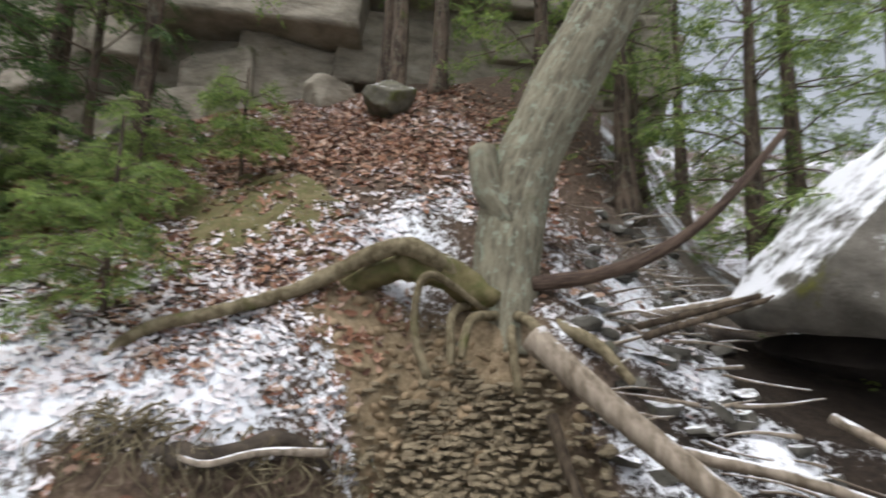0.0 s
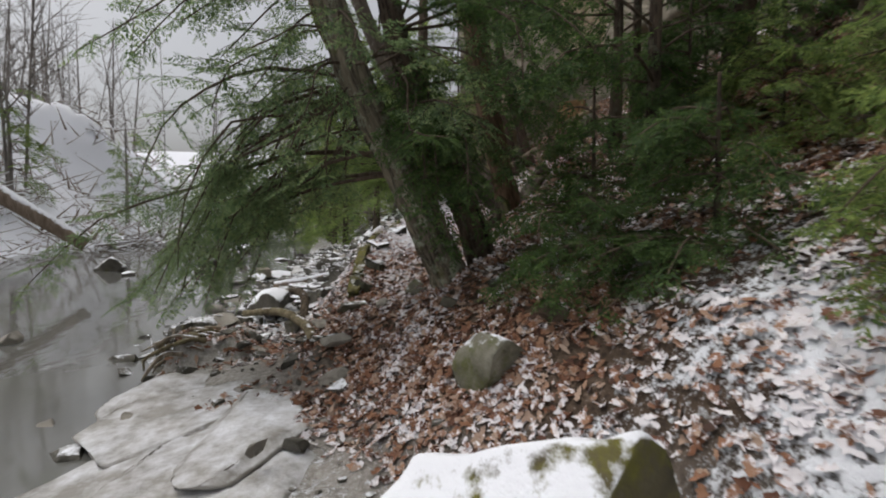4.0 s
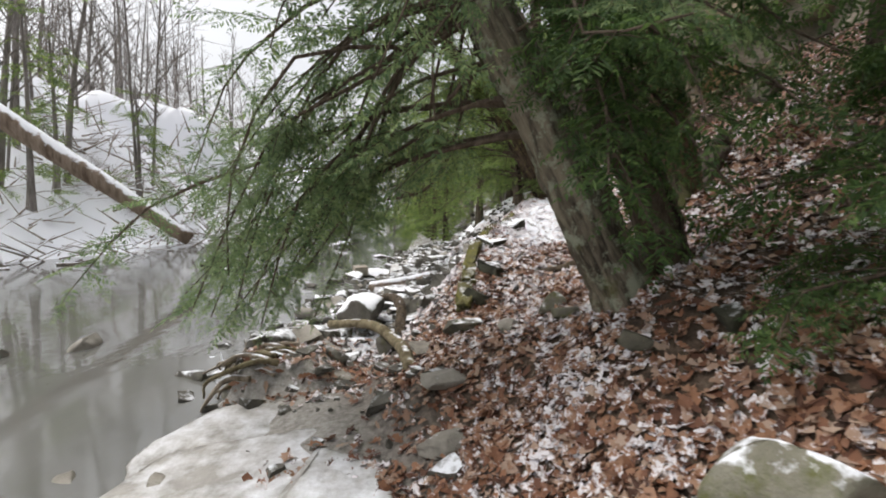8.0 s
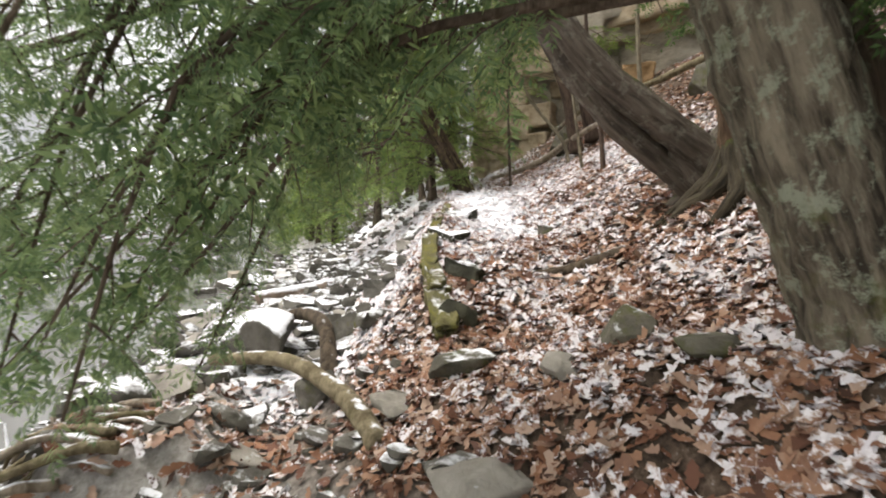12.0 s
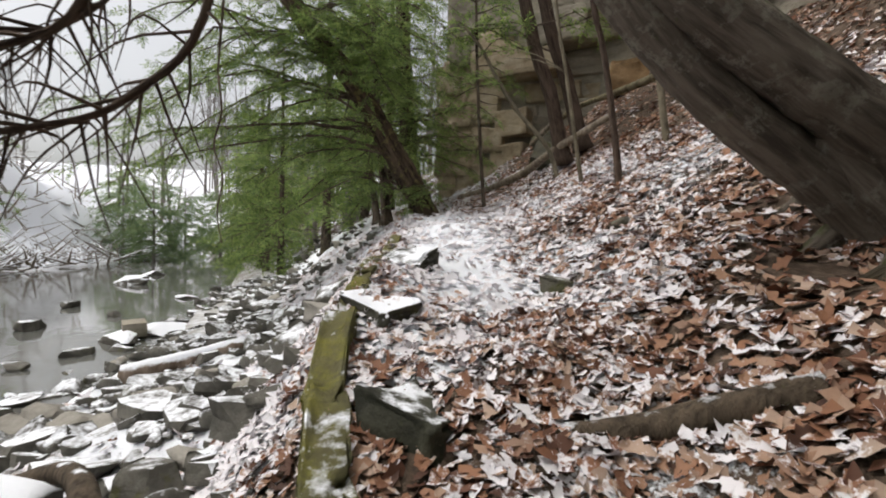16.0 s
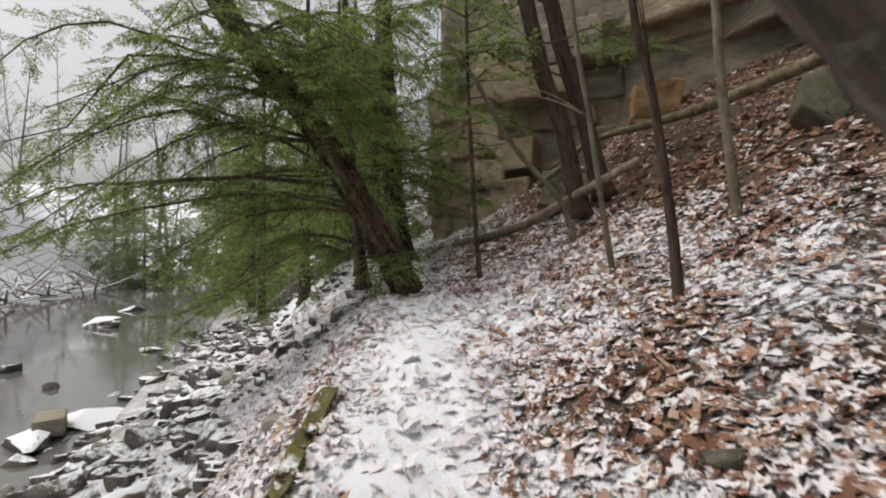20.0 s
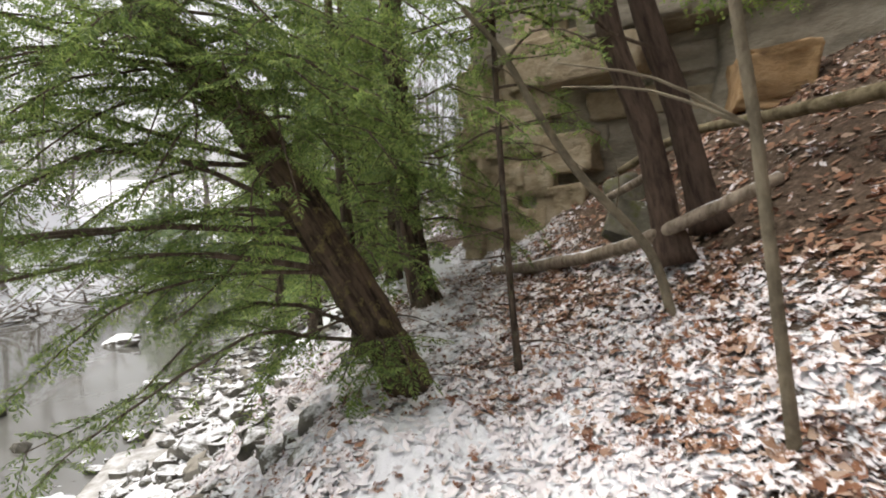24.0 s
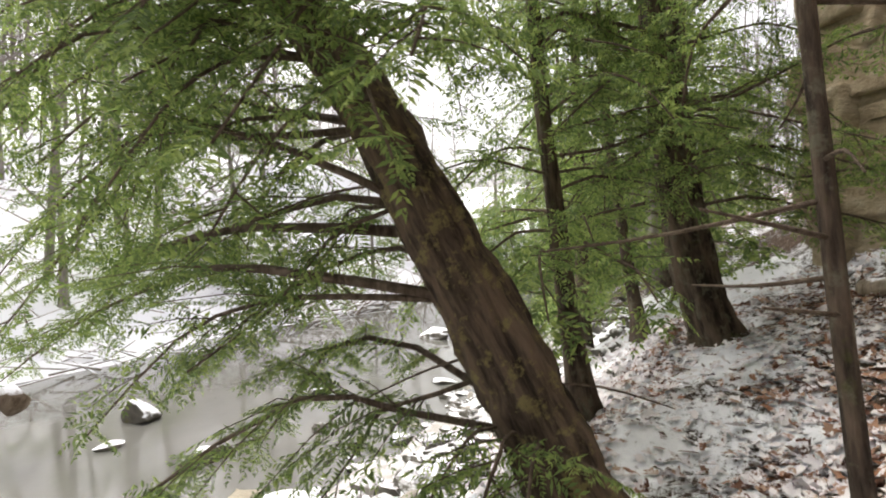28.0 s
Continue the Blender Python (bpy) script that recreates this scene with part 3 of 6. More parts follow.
def rock(name, label, at, size, mat, seed, group="", turn=(0, 0, 0), level=4, slab=False, cuts=16, rough=0.05, category="rock", sink=0.25, planes=()):
    rng = np.random.default_rng(seed)
    v, f = rock_geo(size, rng, level, cuts, rough, slab, turn, planes)
    ob = new(name, mesh_of(name, v, f, mat, smooth=level > 2))
    z = at[2] if len(at) > 2 else ground_z(at[0], at[1]) - v[:, 2].min() * (1 - 2 * sink)
    ob.location = (at[0], at[1], z)
    return tagged(ob, label, category, group)


# ---- the ground, the creek and the cliff ----
def axis_steps(stops):
    """Grid lines: (from, to, step) stretches end to end."""
    return np.unique(np.concatenate([np.linspace(a, b, max(2, int(round((b - a) / s)) + 1)) for a, b, s in stops]).round(4))


gx = axis_steps([(-1500, -90, 235), (-90, -45, 3), (-45, -23, 0.7), (-23, 3, 0.1), (3, 12, 0.4), (12, 40, 3), (40, 1500, 240)])
gy = axis_steps([(-1500, -70, 240), (-70, -24, 2.5), (-24, -1, 0.6), (-1, 12, 0.1), (12, 18, 0.35), (18, 45, 3), (45, 1500, 240)])
GX, GY = np.meshgrid(gx, gy, indexing="ij")
GZ = land(GX, GY)
nx, ny = GX.shape
_i, _j = np.meshgrid(np.arange(nx - 1), np.arange(ny - 1), indexing="ij")
_f = np.stack([_i * ny + _j, (_i + 1) * ny + _j, (_i + 1) * ny + _j + 1, _i * ny + _j + 1], -1).reshape(-1, 4)
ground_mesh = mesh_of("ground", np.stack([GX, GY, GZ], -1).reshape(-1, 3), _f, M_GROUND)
give(ground_mesh, "snow", np.clip(snow_cover(GX, GY) + 0.06 * np.clip((-8.6 - GX) / 1.5, 0, 1) * (GY > 3), 0, 1))
_b = np.interp(GX, SX, BEACH_Y)
stony = np.clip((_b + 0.5 - GY) / 0.9, 0, 1) * np.where(GY > -7, 1, 0.2)
stony = stony * np.where((GX > -2.4) & (GX < 0.2) & (GY > _b - 0.12), 0, 1)
stony = np.maximum(stony, 0.2 * np.clip((GX - 0.6) / 0.6, 0, 1) * (GY > 7.5) * (GY < 13))
give(ground_mesh, "stony", stony)
_d = np.interp(GX, SX, LIP_Y) - GY
give(ground_mesh, "clay", np.clip((GX + 2.4) / 0.3, 0, 1) * np.clip((0.2 - GX) / 0.3, 0, 1) * np.clip((_d - 0.12) / 0.1, 0, 1) * np.clip((1.3 - _d) / 0.4, 0, 1) * 0.8 + np.clip(1.8 - (((GX + 0.5 + 0.9 * vnoise(GX * 1.6, GY * 6.5, 44)) / 1.0) ** 2 + ((GY - 8.1) / 0.48) ** 2), 0, 1))
# wet mud patch, stretched under the overhang to paint its shade
_q = 0.35 * vnoise(GX * 3.1, GY * 3.1, 52)
give(ground_mesh, "mud_shade", np.clip(2.0 * (1.15 + _q - ((GX - 2.35) / 1.55) ** 2 - ((GY - 8.7) / 1.75) ** 2), 0, 1))
tagged(new("ground", ground_mesh), "sloping woodland ground of dark soil under leaves and thin snow", "ground", kind="structure")

wx, wy = axis_steps([(-90, 30, 6)]), axis_steps([(-16, 4, 2)])
WX, WY = np.meshgrid(wx, wy, indexing="ij")
_i, _j = np.meshgrid(np.arange(len(wx) - 1), np.arange(len(wy) - 1), indexing="ij")
_m = len(wy)
_f = np.stack([_i * _m + _j, (_i + 1) * _m + _j, (_i + 1) * _m + _j + 1, _i * _m + _j + 1], -1).reshape(-1, 4)
tagged(new("water", mesh_of("water", np.stack([WX, WY, 0 * WX], -1).reshape(-1, 3), _f, M_WATER)), "calm grey-green creek water mirroring bare trees", "water", kind="structure")
pv = np.array([(1.2 + 2.8 * math.cos(a), 7.7 + 0.95 * math.sin(a), 0.42) for a in np.linspace(0, 2 * math.pi, 24, endpoint=False)] + [(1.2, 7.7, 0.42)])
pf = np.array([(k, (k + 1) % 24, 24) for k in range(24)])
tagged(new("water_pool", mesh_of("water_pool", pv, pf, M_POOL)), "shallow brown pool under the cut bank", "water", kind="structure")


def block_geo(size, rng, level=3, rough=0.06):
    """A squared, weathered block of stone."""
    v, f = ico(level)
    p = np.sign(v) * np.abs(v) ** 0.22
    p = p / np.abs(p).max(1)[:, None] * (0.86 + 0.14 * (np.abs(p) ** 3).mean(1))[:, None]
    s = int(rng.integers(1, 9999))
    wob = vnoise(p[:, 0] * 2.1 + p[:, 1] * 1.9, p[:, 2] * 2.4 + 3, s) + 0.6 * vnoise(p[:, 0] * 6 + p[:, 1] * 5, p[:, 2] * 7, s + 1)
    p = p * (1 + rough * 2.4 * wob)[:, None]
    p[:, 2] += 0.1 * rng.normal() * p[:, 0]
    return p * np.asarray(size) * 0.5, f


CLIFF = [(1.5, 16.5), (-2.0, 15.2), (-4.7, 13.7), (-6.4, 12.4), (-9.5, 11.5), (-13, 11.7), (-15.6, 11.8), (-17.4, 10.8), (-18.2, 9.7), (-19.2, 8.7), (-20.45, 7.62), (-21.0, 8.5), (-22.5, 11.5), (-26, 14.5)]
cl = np.array(CLIFF)
seg = np.r_[0, np.cumsum(np.linalg.norm(np.diff(cl, axis=0), axis=1))]


def cliff_at(s):
    p = np.array([np.interp(s, seg, cl[:, k]) for k in (0, 1)])
    q = np.array([np.interp(min(s + 0.3, seg[-1]), seg, cl[:, k]) for k in (0, 1)]) - np.array([np.interp(max(s - 0.3, 0), seg, cl[:, k]) for k in (0, 1)])
    return p, math.atan2(q[1], q[0])


cliff = thing("cliff", "weathered layered sandstone cliff in large cracked blocks above the slope", "cliff", kind="structure")
crng = np.random.default_rng(5)
core = []
for s in np.arange(0, seg[-1], 0.8):
    p, a = cliff_at(s)
    out = np.array([math.sin(a), -math.cos(a)])
    q = p + out * (-0.13 if p[0] < -19.0 else 0.25)
    z = ground_z(*q)
    core += [(q[0], q[1], z - 0.8), (q[0], q[1], z + 9.5), (q[0] + out[0] * 4, q[1] + out[1] * 4, z + 11)]
core = np.array(core)
cf = np.array([(3 * i + k, 3 * i + 3 + k, 3 * i + 4 + k, 3 * i + 1 + k) for i in range(len(core) // 3 - 1) for k in (0, 1)])
part("core", mesh_of("core", core, cf, M_SAND, smooth=False), cliff)
BLOCKS = [block_geo((1, 1, 1), crng, 3, 0.07) for _ in range(14)]
for row in range(6):
    s, lift = -crng.uniform(0, 1), 0.0
    while s < seg[-1]:
        near_corner = np.interp(np.clip(s, 0, seg[-1]), seg, cl[:, 0]) < -16.5
        if near_corner and row < 2:
            s += 1.0
            continue
        w = crng.uniform(0.8, 1.7) if near_corner else crng.uniform(1.2, 4.2)
        h = (1.5, 0.8, 1.7, 2.0, 1.6, 2.4)[row]
        base = (-0.2, 1.2, 1.85, 3.4, 5.3, 6.8)[row] + 0.25 * math.sin(s * 1.7 + row)
        p, a = cliff_at(np.clip(s + w / 2, 0, seg[-1]))
        out = np.array([math.sin(a), -math.cos(a)])
        jut = crng.uniform(-0.1, 0.12) if near_corner else crng.uniform(-0.22, 0.28) + (0.35 if row in (2, 4) else -0.35 if row == 1 else -0.15 if row == 0 else 0.0)
        q = p + out * (-(jut) + 0.35)
        d = crng.uniform(0.9, 1.2) if near_corner else crng.uniform(1.3, 1.9)
        v, f = BLOCKS[int(crng.integers(14))]
        ochre = p[0] < -16.0 and row < 3 and crng.uniform() < 0.65
        ob = part("block", mesh_of("block", v * (w * 1.3, d, h * 1.3), f, M_OCHRE if ochre else M_SAND), cliff)
        z = ground_z(*(p)) - 0.35 + base + h / 2 + 0.3 * math.sin(s * 0.35)
        ob.matrix_basis = pose(q[0], q[1], z, crng.uniform(-3, 3), crng.uniform(-3, 3), math.degrees(a) + crng.uniform(-6, 6))
        s += w

# the weathered courses at the corner: a pale squared buttress, and a recess under an overhang beside it
COURSES = (0.5, 0.36, 0.44, 0.32, 0.46, 0.4, 0.55, 0.6)
for row, h in enumerate(COURSES):
    s, low = float(seg[6]) + crng.uniform(0, 0.5), -0.35 + sum(COURSES[:row])
    while s < seg[11]:
        p, a = cliff_at(s + 0.4)
        buttress = p[0] < -19.0
        w = crng.uniform(0.5, 1.0) if buttress else crng.uniform(0.8, 1.8)
        p, a = cliff_at(min(s + w / 2, seg[-1]))
        out = np.array([math.sin(a), -math.cos(a)])
        q = p + out * (0.26 - crng.uniform(-0.025, 0.025) if buttress else (0.75 if low < 1.5 else 0.05) + crng.uniform(-0.1, 0.1))
        v, f = BLOCKS[int(crng.integers(14))]
        ob = part("block", mesh_of("block", v * (w * 1.36, 1.1, h * 1.5), f, M_OCHRE if buttress or crng.uniform() < 0.3 else M_SAND), cliff)
        ob.matrix_basis = pose(q[0], q[1], ground_z(*p) + low + h / 2, crng.uniform(-2, 2), crng.uniform(-2, 2), math.degrees(a) + crng.uniform(-3, 3))
        s += w

M_ORANGE = stone_material("orange_sandstone", (0.16, 0.1, 0.05), (0.33, 0.21, 0.1), (0.44, 0.31, 0.18), scale=3.0, strata=1.6, relief=0.08)
for at, size, turn in (((-16.75, 10.6, 5.45), (1.3, 0.8, 0.75), 150), ((-16.3, 10.85, 4.85), (1.0, 0.7, 0.4), 140)):
    v, f = block_geo(size, crng, 4, 0.1)
    ob = part("block", mesh_of("block", v, f, M_ORANGE), cliff, "orange sandstone block under the overhang")
    ob.matrix_basis = pose(*at, 3, -4, turn)

# ---- foliage: flat hemlock sprays ----
def frond_template(pairs, seed, w=0.048):
    """One flat spray along +x: a twig with pairs of side twiglets, each a narrow pointed blade."""
    rng = np.random.default_rng(seed)
    vs, fs = [(0, 0, 0)], []
    ax = [0]
    for k in range(1, pairs + 1):
        vs.append(((k + rng.uniform(-0.4, 0.4)) / pairs, rng.uniform(-0.02, 0.02), -0.12 * (k / pairs) ** 2))
        ax.append(len(vs) - 1)
    for k in range(pairs):
        t = (k + 0.3) / pairs
        for sgn in (1, -1):
            ln = (0.34 * (1 - t) ** 0.7 + 0.08) * rng.uniform(0.4, 1.3)
            a = sgn * radians(rng.uniform(38, 76))
            x0, z0 = vs[ax[k]][0], vs[ax[k]][2]
            dx, dy = math.cos(a) * ln, math.sin(a) * ln
            n = len(vs)
            vs += [(x0 + dx * 0.5 + w * abs(math.sin(a)), dy * 0.5 - sgn * w * 0.5, z0 - 0.02), (x0 + dx, dy, z0 - 0.06 - rng.uniform(0, 0.06)), (x0 + dx * 0.5 - w * abs(math.sin(a)), dy * 0.5 + sgn * w * 0.5, z0 - 0.03)]
            fs += [(ax[k], n, n + 1), (ax[k], n + 1, n + 2)]
    n = len(vs)
    vs += [(0.93, 0.05, -0.1), (1.12, 0, -0.16), (0.93, -0.05, -0.1)]
    fs += [(ax[-1], n, n + 1), (ax[-1], n + 1, n + 2)]
    return np.array(vs), np.array(fs)


FROND = {"near": [frond_template(7, k, 0.045) for k in range(6)], "far": [frond_template(5, 10 + k, 0.068) for k in range(3)], "fine": [frond_template(11, 20 + k, 0.026) for k in range(5)]}


def fronds_mesh(name, rows, mat, lod):
    """rows: (place, direction, up, length), all arrays."""
    pos, d, up, ln = (np.array(c, float) for c in zip(*rows))
    d /= np.linalg.norm(d, axis=1)[:, None] + 1e-9
    side = np.cross(up, d)
    side /= np.linalg.norm(side, axis=1)[:, None] + 1e-9
    up = np.cross(d, side)
    out = []
    kinds = FROND[lod]
    for k, (tv, tf) in enumerate(kinds):
        pick = np.arange(len(pos)) % len(kinds) == k
        if not pick.any():
            continue
        p, a, b, c, l = pos[pick], d[pick], side[pick], up[pick], ln[pick]
        v = p[:, None] + l[:, None, None] * (tv[None, :, 0:1] * a[:, None] + tv[None, :, 1:2] * b[:, None] + tv[None, :, 2:3] * c[:, None])
        f = tf[None] + (np.arange(len(p)) * len(tv))[:, None, None]
        out.append((v.reshape(-1, 3), f.reshape(-1, 3)))
    v, f = joined(out)
    return mesh_of(name, v, f, mat, smooth=False)


UPV = np.array([0, 0, 1.0])


def spray_branch(start, tip, rng, rows, tubes, r=0.02, sec=0.5, gap=0.13, frond=0.2, rise=0.15, bare=0.22, leafy=1.0):
    """One bough: a line that rises and then droops, with side shoots in one flat plane and sprays on them."""
    start, tip = np.asarray(start, float), np.asarray(tip, float)
    L = np.linalg.norm(tip - start)
    mid = (start + tip) / 2 + UPV * (rise * L) + rng.normal(size=3) * 0.05 * L
    quarter = (start + mid) / 2 + rng.normal(size=3) * 0.035 * L + UPV * 0.02 * L
    last = (mid + tip) / 2 + rng.normal(size=3) * 0.035 * L + UPV * 0.03 * L
    line = curve([start, quarter, mid, last, tip], 5)
    tubes.append(tube([start, quarter, mid, last, tip], r, 0.005, sides=5, steps=2))
    n = max(4, int(L * (1 - bare) / gap))
    for k in range(n):
        t = bare + (1 - bare) * (k + rng.uniform(0, 0.8)) / n
        i = min(int(t * (len(line) - 1)), len(line) - 2)
        p = line[i] + (line[i + 1] - line[i]) * (t * (len(line) - 1) - i)
        d = line[i + 1] - line[i]
        d /= np.linalg.norm(d) + 1e-9
        flat = np.cross(UPV, d)
        flat /= np.linalg.norm(flat) + 1e-9
        sgn = 1 if k % 2 else -1
        ls = sec * (1.1 - 0.75 * t) * rng.uniform(0.6, 1.25)
        a = radians(rng.uniform(40, 68))
        phi = radians(rng.uniform(-42, 26))
        nv = np.cross(d, flat)
        sd = d * math.cos(a) + (flat * sgn * math.cos(phi) + nv * math.sin(phi)) * math.sin(a) - UPV * 0.05
        sd /= np.linalg.norm(sd)
        e = p + sd * ls - UPV * 0.1 * ls
        if ls > 0.18:
            tubes.append(tube([p, p + sd * ls * 0.5, e], 0.005, 0.002, sides=3, steps=1))
        nup = UPV + rng.normal(size=3) * 0.4
        m = max(3, int(ls / (frond * 0.24)))
        side2 = np.cross(nup, sd)
        side2 /= np.linalg.norm(side2) + 1e-9
        for q in range(m):
            if rng.uniform() > leafy:
                continue
            u = (q + 0.5) / m
            pp = p + (e - p) * u
            fd = sd * 0.7 + side2 * (0.75 if q % 2 else -0.75) - UPV * rng.uniform(-0.05, 0.2)
            rows.append((pp, fd, nup + rng.normal(size=3) * 0.45, frond * rng.uniform(0.65, 1.15) * (1.05 - 0.3 * u)))
        rows.append((e - sd * 0.03, sd - UPV * 0.15, nup, frond * rng.uniform(0.8, 1.1)))
    d = line[-1] - line[-2]
    rows.append((line[-1], d - UPV * 0.02, UPV, frond * 1.1))


def hemlock(label, trunk, r0, r1, boughs, seed, lod="near", mat=None, bark=None, name="hemlock_tree", sec=0.5, gap=0.13, frond=0.2, wild=None, flare=0.5, group="", dead=0, sparse=(), steep=9.0):
    """A hemlock: trunk, boughs of its own and, by wild = (count, z from, z to, reach, azimuth, spread), more round the trunk; steep: how far a bough may fall from its start to its tip."""
    rng = np.random.default_rng(seed)
    tree = thing(name, label, "tree", group, at=trunk[0])
    tr = curve(trunk, 10)
    big_trunk = lod == "near" and r0 > 0.15
    sides = 44 if big_trunk else 14 if lod == "near" else 8
    v, f = tube(trunk, r0, r1, sides=sides, rough=0.07, flare=flare, rng=rng, steps=18 if big_trunk else 10, ridge=0.16 if big_trunk else 0.0)
    part("trunk", stem_mesh("trunk", v, f, sides, r0, bark or M_BARK), tree)
    todo = []
    for tip, z0 in boughs:
        k = int(np.argmin(abs(tr[:, 2] - min(z0, tip[2] + steep))))
        todo.append((tr[k], np.array(tip, float)))
    if wild:
        count, za, zb, reach, az, spread = wild
        for k in range(count):
            z0 = za + (zb - za) * (k + rng.uniform(0, 1)) / count
            j = int(np.argmin(abs(tr[:, 2] - z0)))
            a = radians(az + rng.uniform(-spread, spread))
            ln = reach * rng.uniform(0.6, 1.1) * (1 - 0.5 * k / count)
            todo.append((tr[j], tr[j] + np.array([math.cos(a) * ln, math.sin(a) * ln, rng.uniform(-0.35, 0.05) * ln])))
    rows = []
    for a, b in todo:
        tubes = []
        L = np.linalg.norm(b - a)
        spray_branch(a, b, rng, rows, tubes, r=0.008 + 0.0052 * L, sec=sec * min(1.0, 0.5 + 0.2 * L), gap=gap, frond=frond)
        v, f = joined(tubes)
        part("bough", mesh_of("bough", v, tri(f), M_TWIG), tree)
    for tip, z0 in sparse:
        tubes = []
        spray_branch(tr[int(np.argmin(abs(tr[:, 2] - z0)))], tip, rng, rows, tubes, r=0.016, sec=sec * 0.7, gap=gap * 2.5, frond=frond * 0.6, rise=0.06, leafy=0.0)
        v, f = joined(tubes)
        part("bough", mesh_of("bough", v, tri(f), M_TWIG), tree, "nearly bare dark bough")
    for k in range(dead):
        j = int(rng.integers(2, len(tr) - 3))
        a = rng.uniform(0, 6.28)
        ln = rng.uniform(0.25, 0.8)
        e = tr[j] + np.array([math.cos(a) * ln, math.sin(a) * ln, rng.uniform(-0.25, 0.1)])
        part("dead_twig", limb_mesh("dead_twig", [tr[j], (tr[j] + e) / 2 + rng.normal(size=3) * 0.04, e], 0.009, 0.003, M_TWIG, sides=4, steps=3), tree)
    if rows:
        part("crown", fronds_mesh("crown", rows, mat or M_NEEDLE, lod), tree)
    return tree


# ---- trees along the bank ----
tree_a = hemlock("large leaning hemlock with rough bark and boughs drooping over the creek", [(-6.12, 5.4, 1.1), (-6.12, 5.1, 1.75), (-6.12, 4.7, 2.55), (-6.12, 4.22, 3.5), (-6.2, 3.6, 5.6), (-6.3, 3.2, 8.5), (-6.4, 3.0, 12)], 0.2, 0.125,
    [((-7.2, 0.6, 1.15), 3.0), ((-7.4, 1.6, 0.95), 3.0), ((-6.9, 2.2, 0.95), 2.9), ((-6.5, 2.6, 1.2), 2.8), 
     ((-5.3, 3.4, 3.3), 3.8), ((-7.5, 1.6, 2.2), 3.4), ((-7.3, 2.6, 2.0), 3.1), ((-6.6, 2.4, 2.2), 3.2),
     ((-7.9, 3.6, 3.2), 3.6), ((-5.0, 4.3, 3.3), 3.8), ((-5.1, 5.4, 2.75), 3.0), ((-4.9, 5.1, 3.2), 3.5), ((-5.4, 5.9, 2.5), 2.7), ((-5.5, 6.2, 3.2), 3.3), ((-7.0, 5.9, 3.4), 3.5), ((-6.2, 2.9, 2.4), 3.2), ((-6.9, 3.0, 2.9), 3.5), ((-7.6, 2.2, 1.6), 3.1), ((-5.2, 4.1, 2.35), 3.3), ((-5.25, 3.8, 2.55), 3.5), ((-6.5, 2.9, 1.45), 3.0), ((-6.4, 3.1, 1.6), 2.9), ((-6.23, 2.89, 3.01), 3.8), ((-6.16, 3.26, 3.17), 4.0), ((-6.47, 3.49, 3.0), 3.7), ((-6.2, 2.2, 3.5), 4.4), ((-6.4, 1.6, 3.55), 4.6), ((-6.0, 2.7, 3.75), 4.6), ((-6.5, 2.9, 3.6), 4.4), ((-6.7, 1.9, 3.9), 4.9)],
    11, sec=0.72, gap=0.14, frond=0.2, steep=1.5, wild=(6, 5.6, 9.0, 1.6, 340, 90), bark=M_OLDBARK, mat=M_NEEDLE3, sparse=(((-10.0, 3.65, 2.78), 3.3),))
part("hanging_twig", limb_mesh("hanging_twig", [(-9.97, 3.66, 2.76), (-9.9, 3.69, 2.55), (-9.93, 3.65, 2.38), (-9.85, 3.71, 2.2), (-9.88, 3.68, 2.02), (-9.8, 3.72, 1.86)], 0.006, 0.003, M_TWIG, sides=5, rough=0.2, rng=np.random.default_rng(4), steps=5), tree_a, "thin dark twig hanging straight down")
plume_rng, plume_rows = np.random.default_rng(88), []
for a, b in (((-6.12, 4.3, 3.25), (-6.15, 2.85, 1.12)), ((-6.12, 4.25, 3.3), (-6.5, 2.5, 1.15)), ((-6.12, 4.3, 3.2), (-7.0, 2.95, 1.02)), ((-6.12, 4.3, 3.25), (-6.8, 2.7, 1.05)), ((-6.12, 4.3, 3.2), (-6.3, 2.55, 1.45)), ((-6.12, 4.3, 3.2), (-6.0, 2.45, 1.25)), ((-6.12, 4.25, 3.3), (-6.35, 2.2, 1.3)), ((-6.12, 4.25, 3.3), (-6.7, 2.2, 1.05)), ((-6.12, 4.3, 3.2), (-6.25, 2.95, 1.3))):
    tubes = []
    spray_branch(a, b, plume_rng, plume_rows, tubes, r=0.02, sec=0.4, gap=0.065, frond=0.14, bare=0.52)
    v, f = joined(tubes)
    part("bough", mesh_of("bough", v, tri(f), M_TWIG), tree_a)
# the light through these low sprays is painted as paler needles
part("lower_crown", fronds_mesh("lower_crown", plume_rows, M_NEEDLEPALED, "fine"), tree_a, "feathery drooping green sprays")
brng = np.random.default_rng(44)
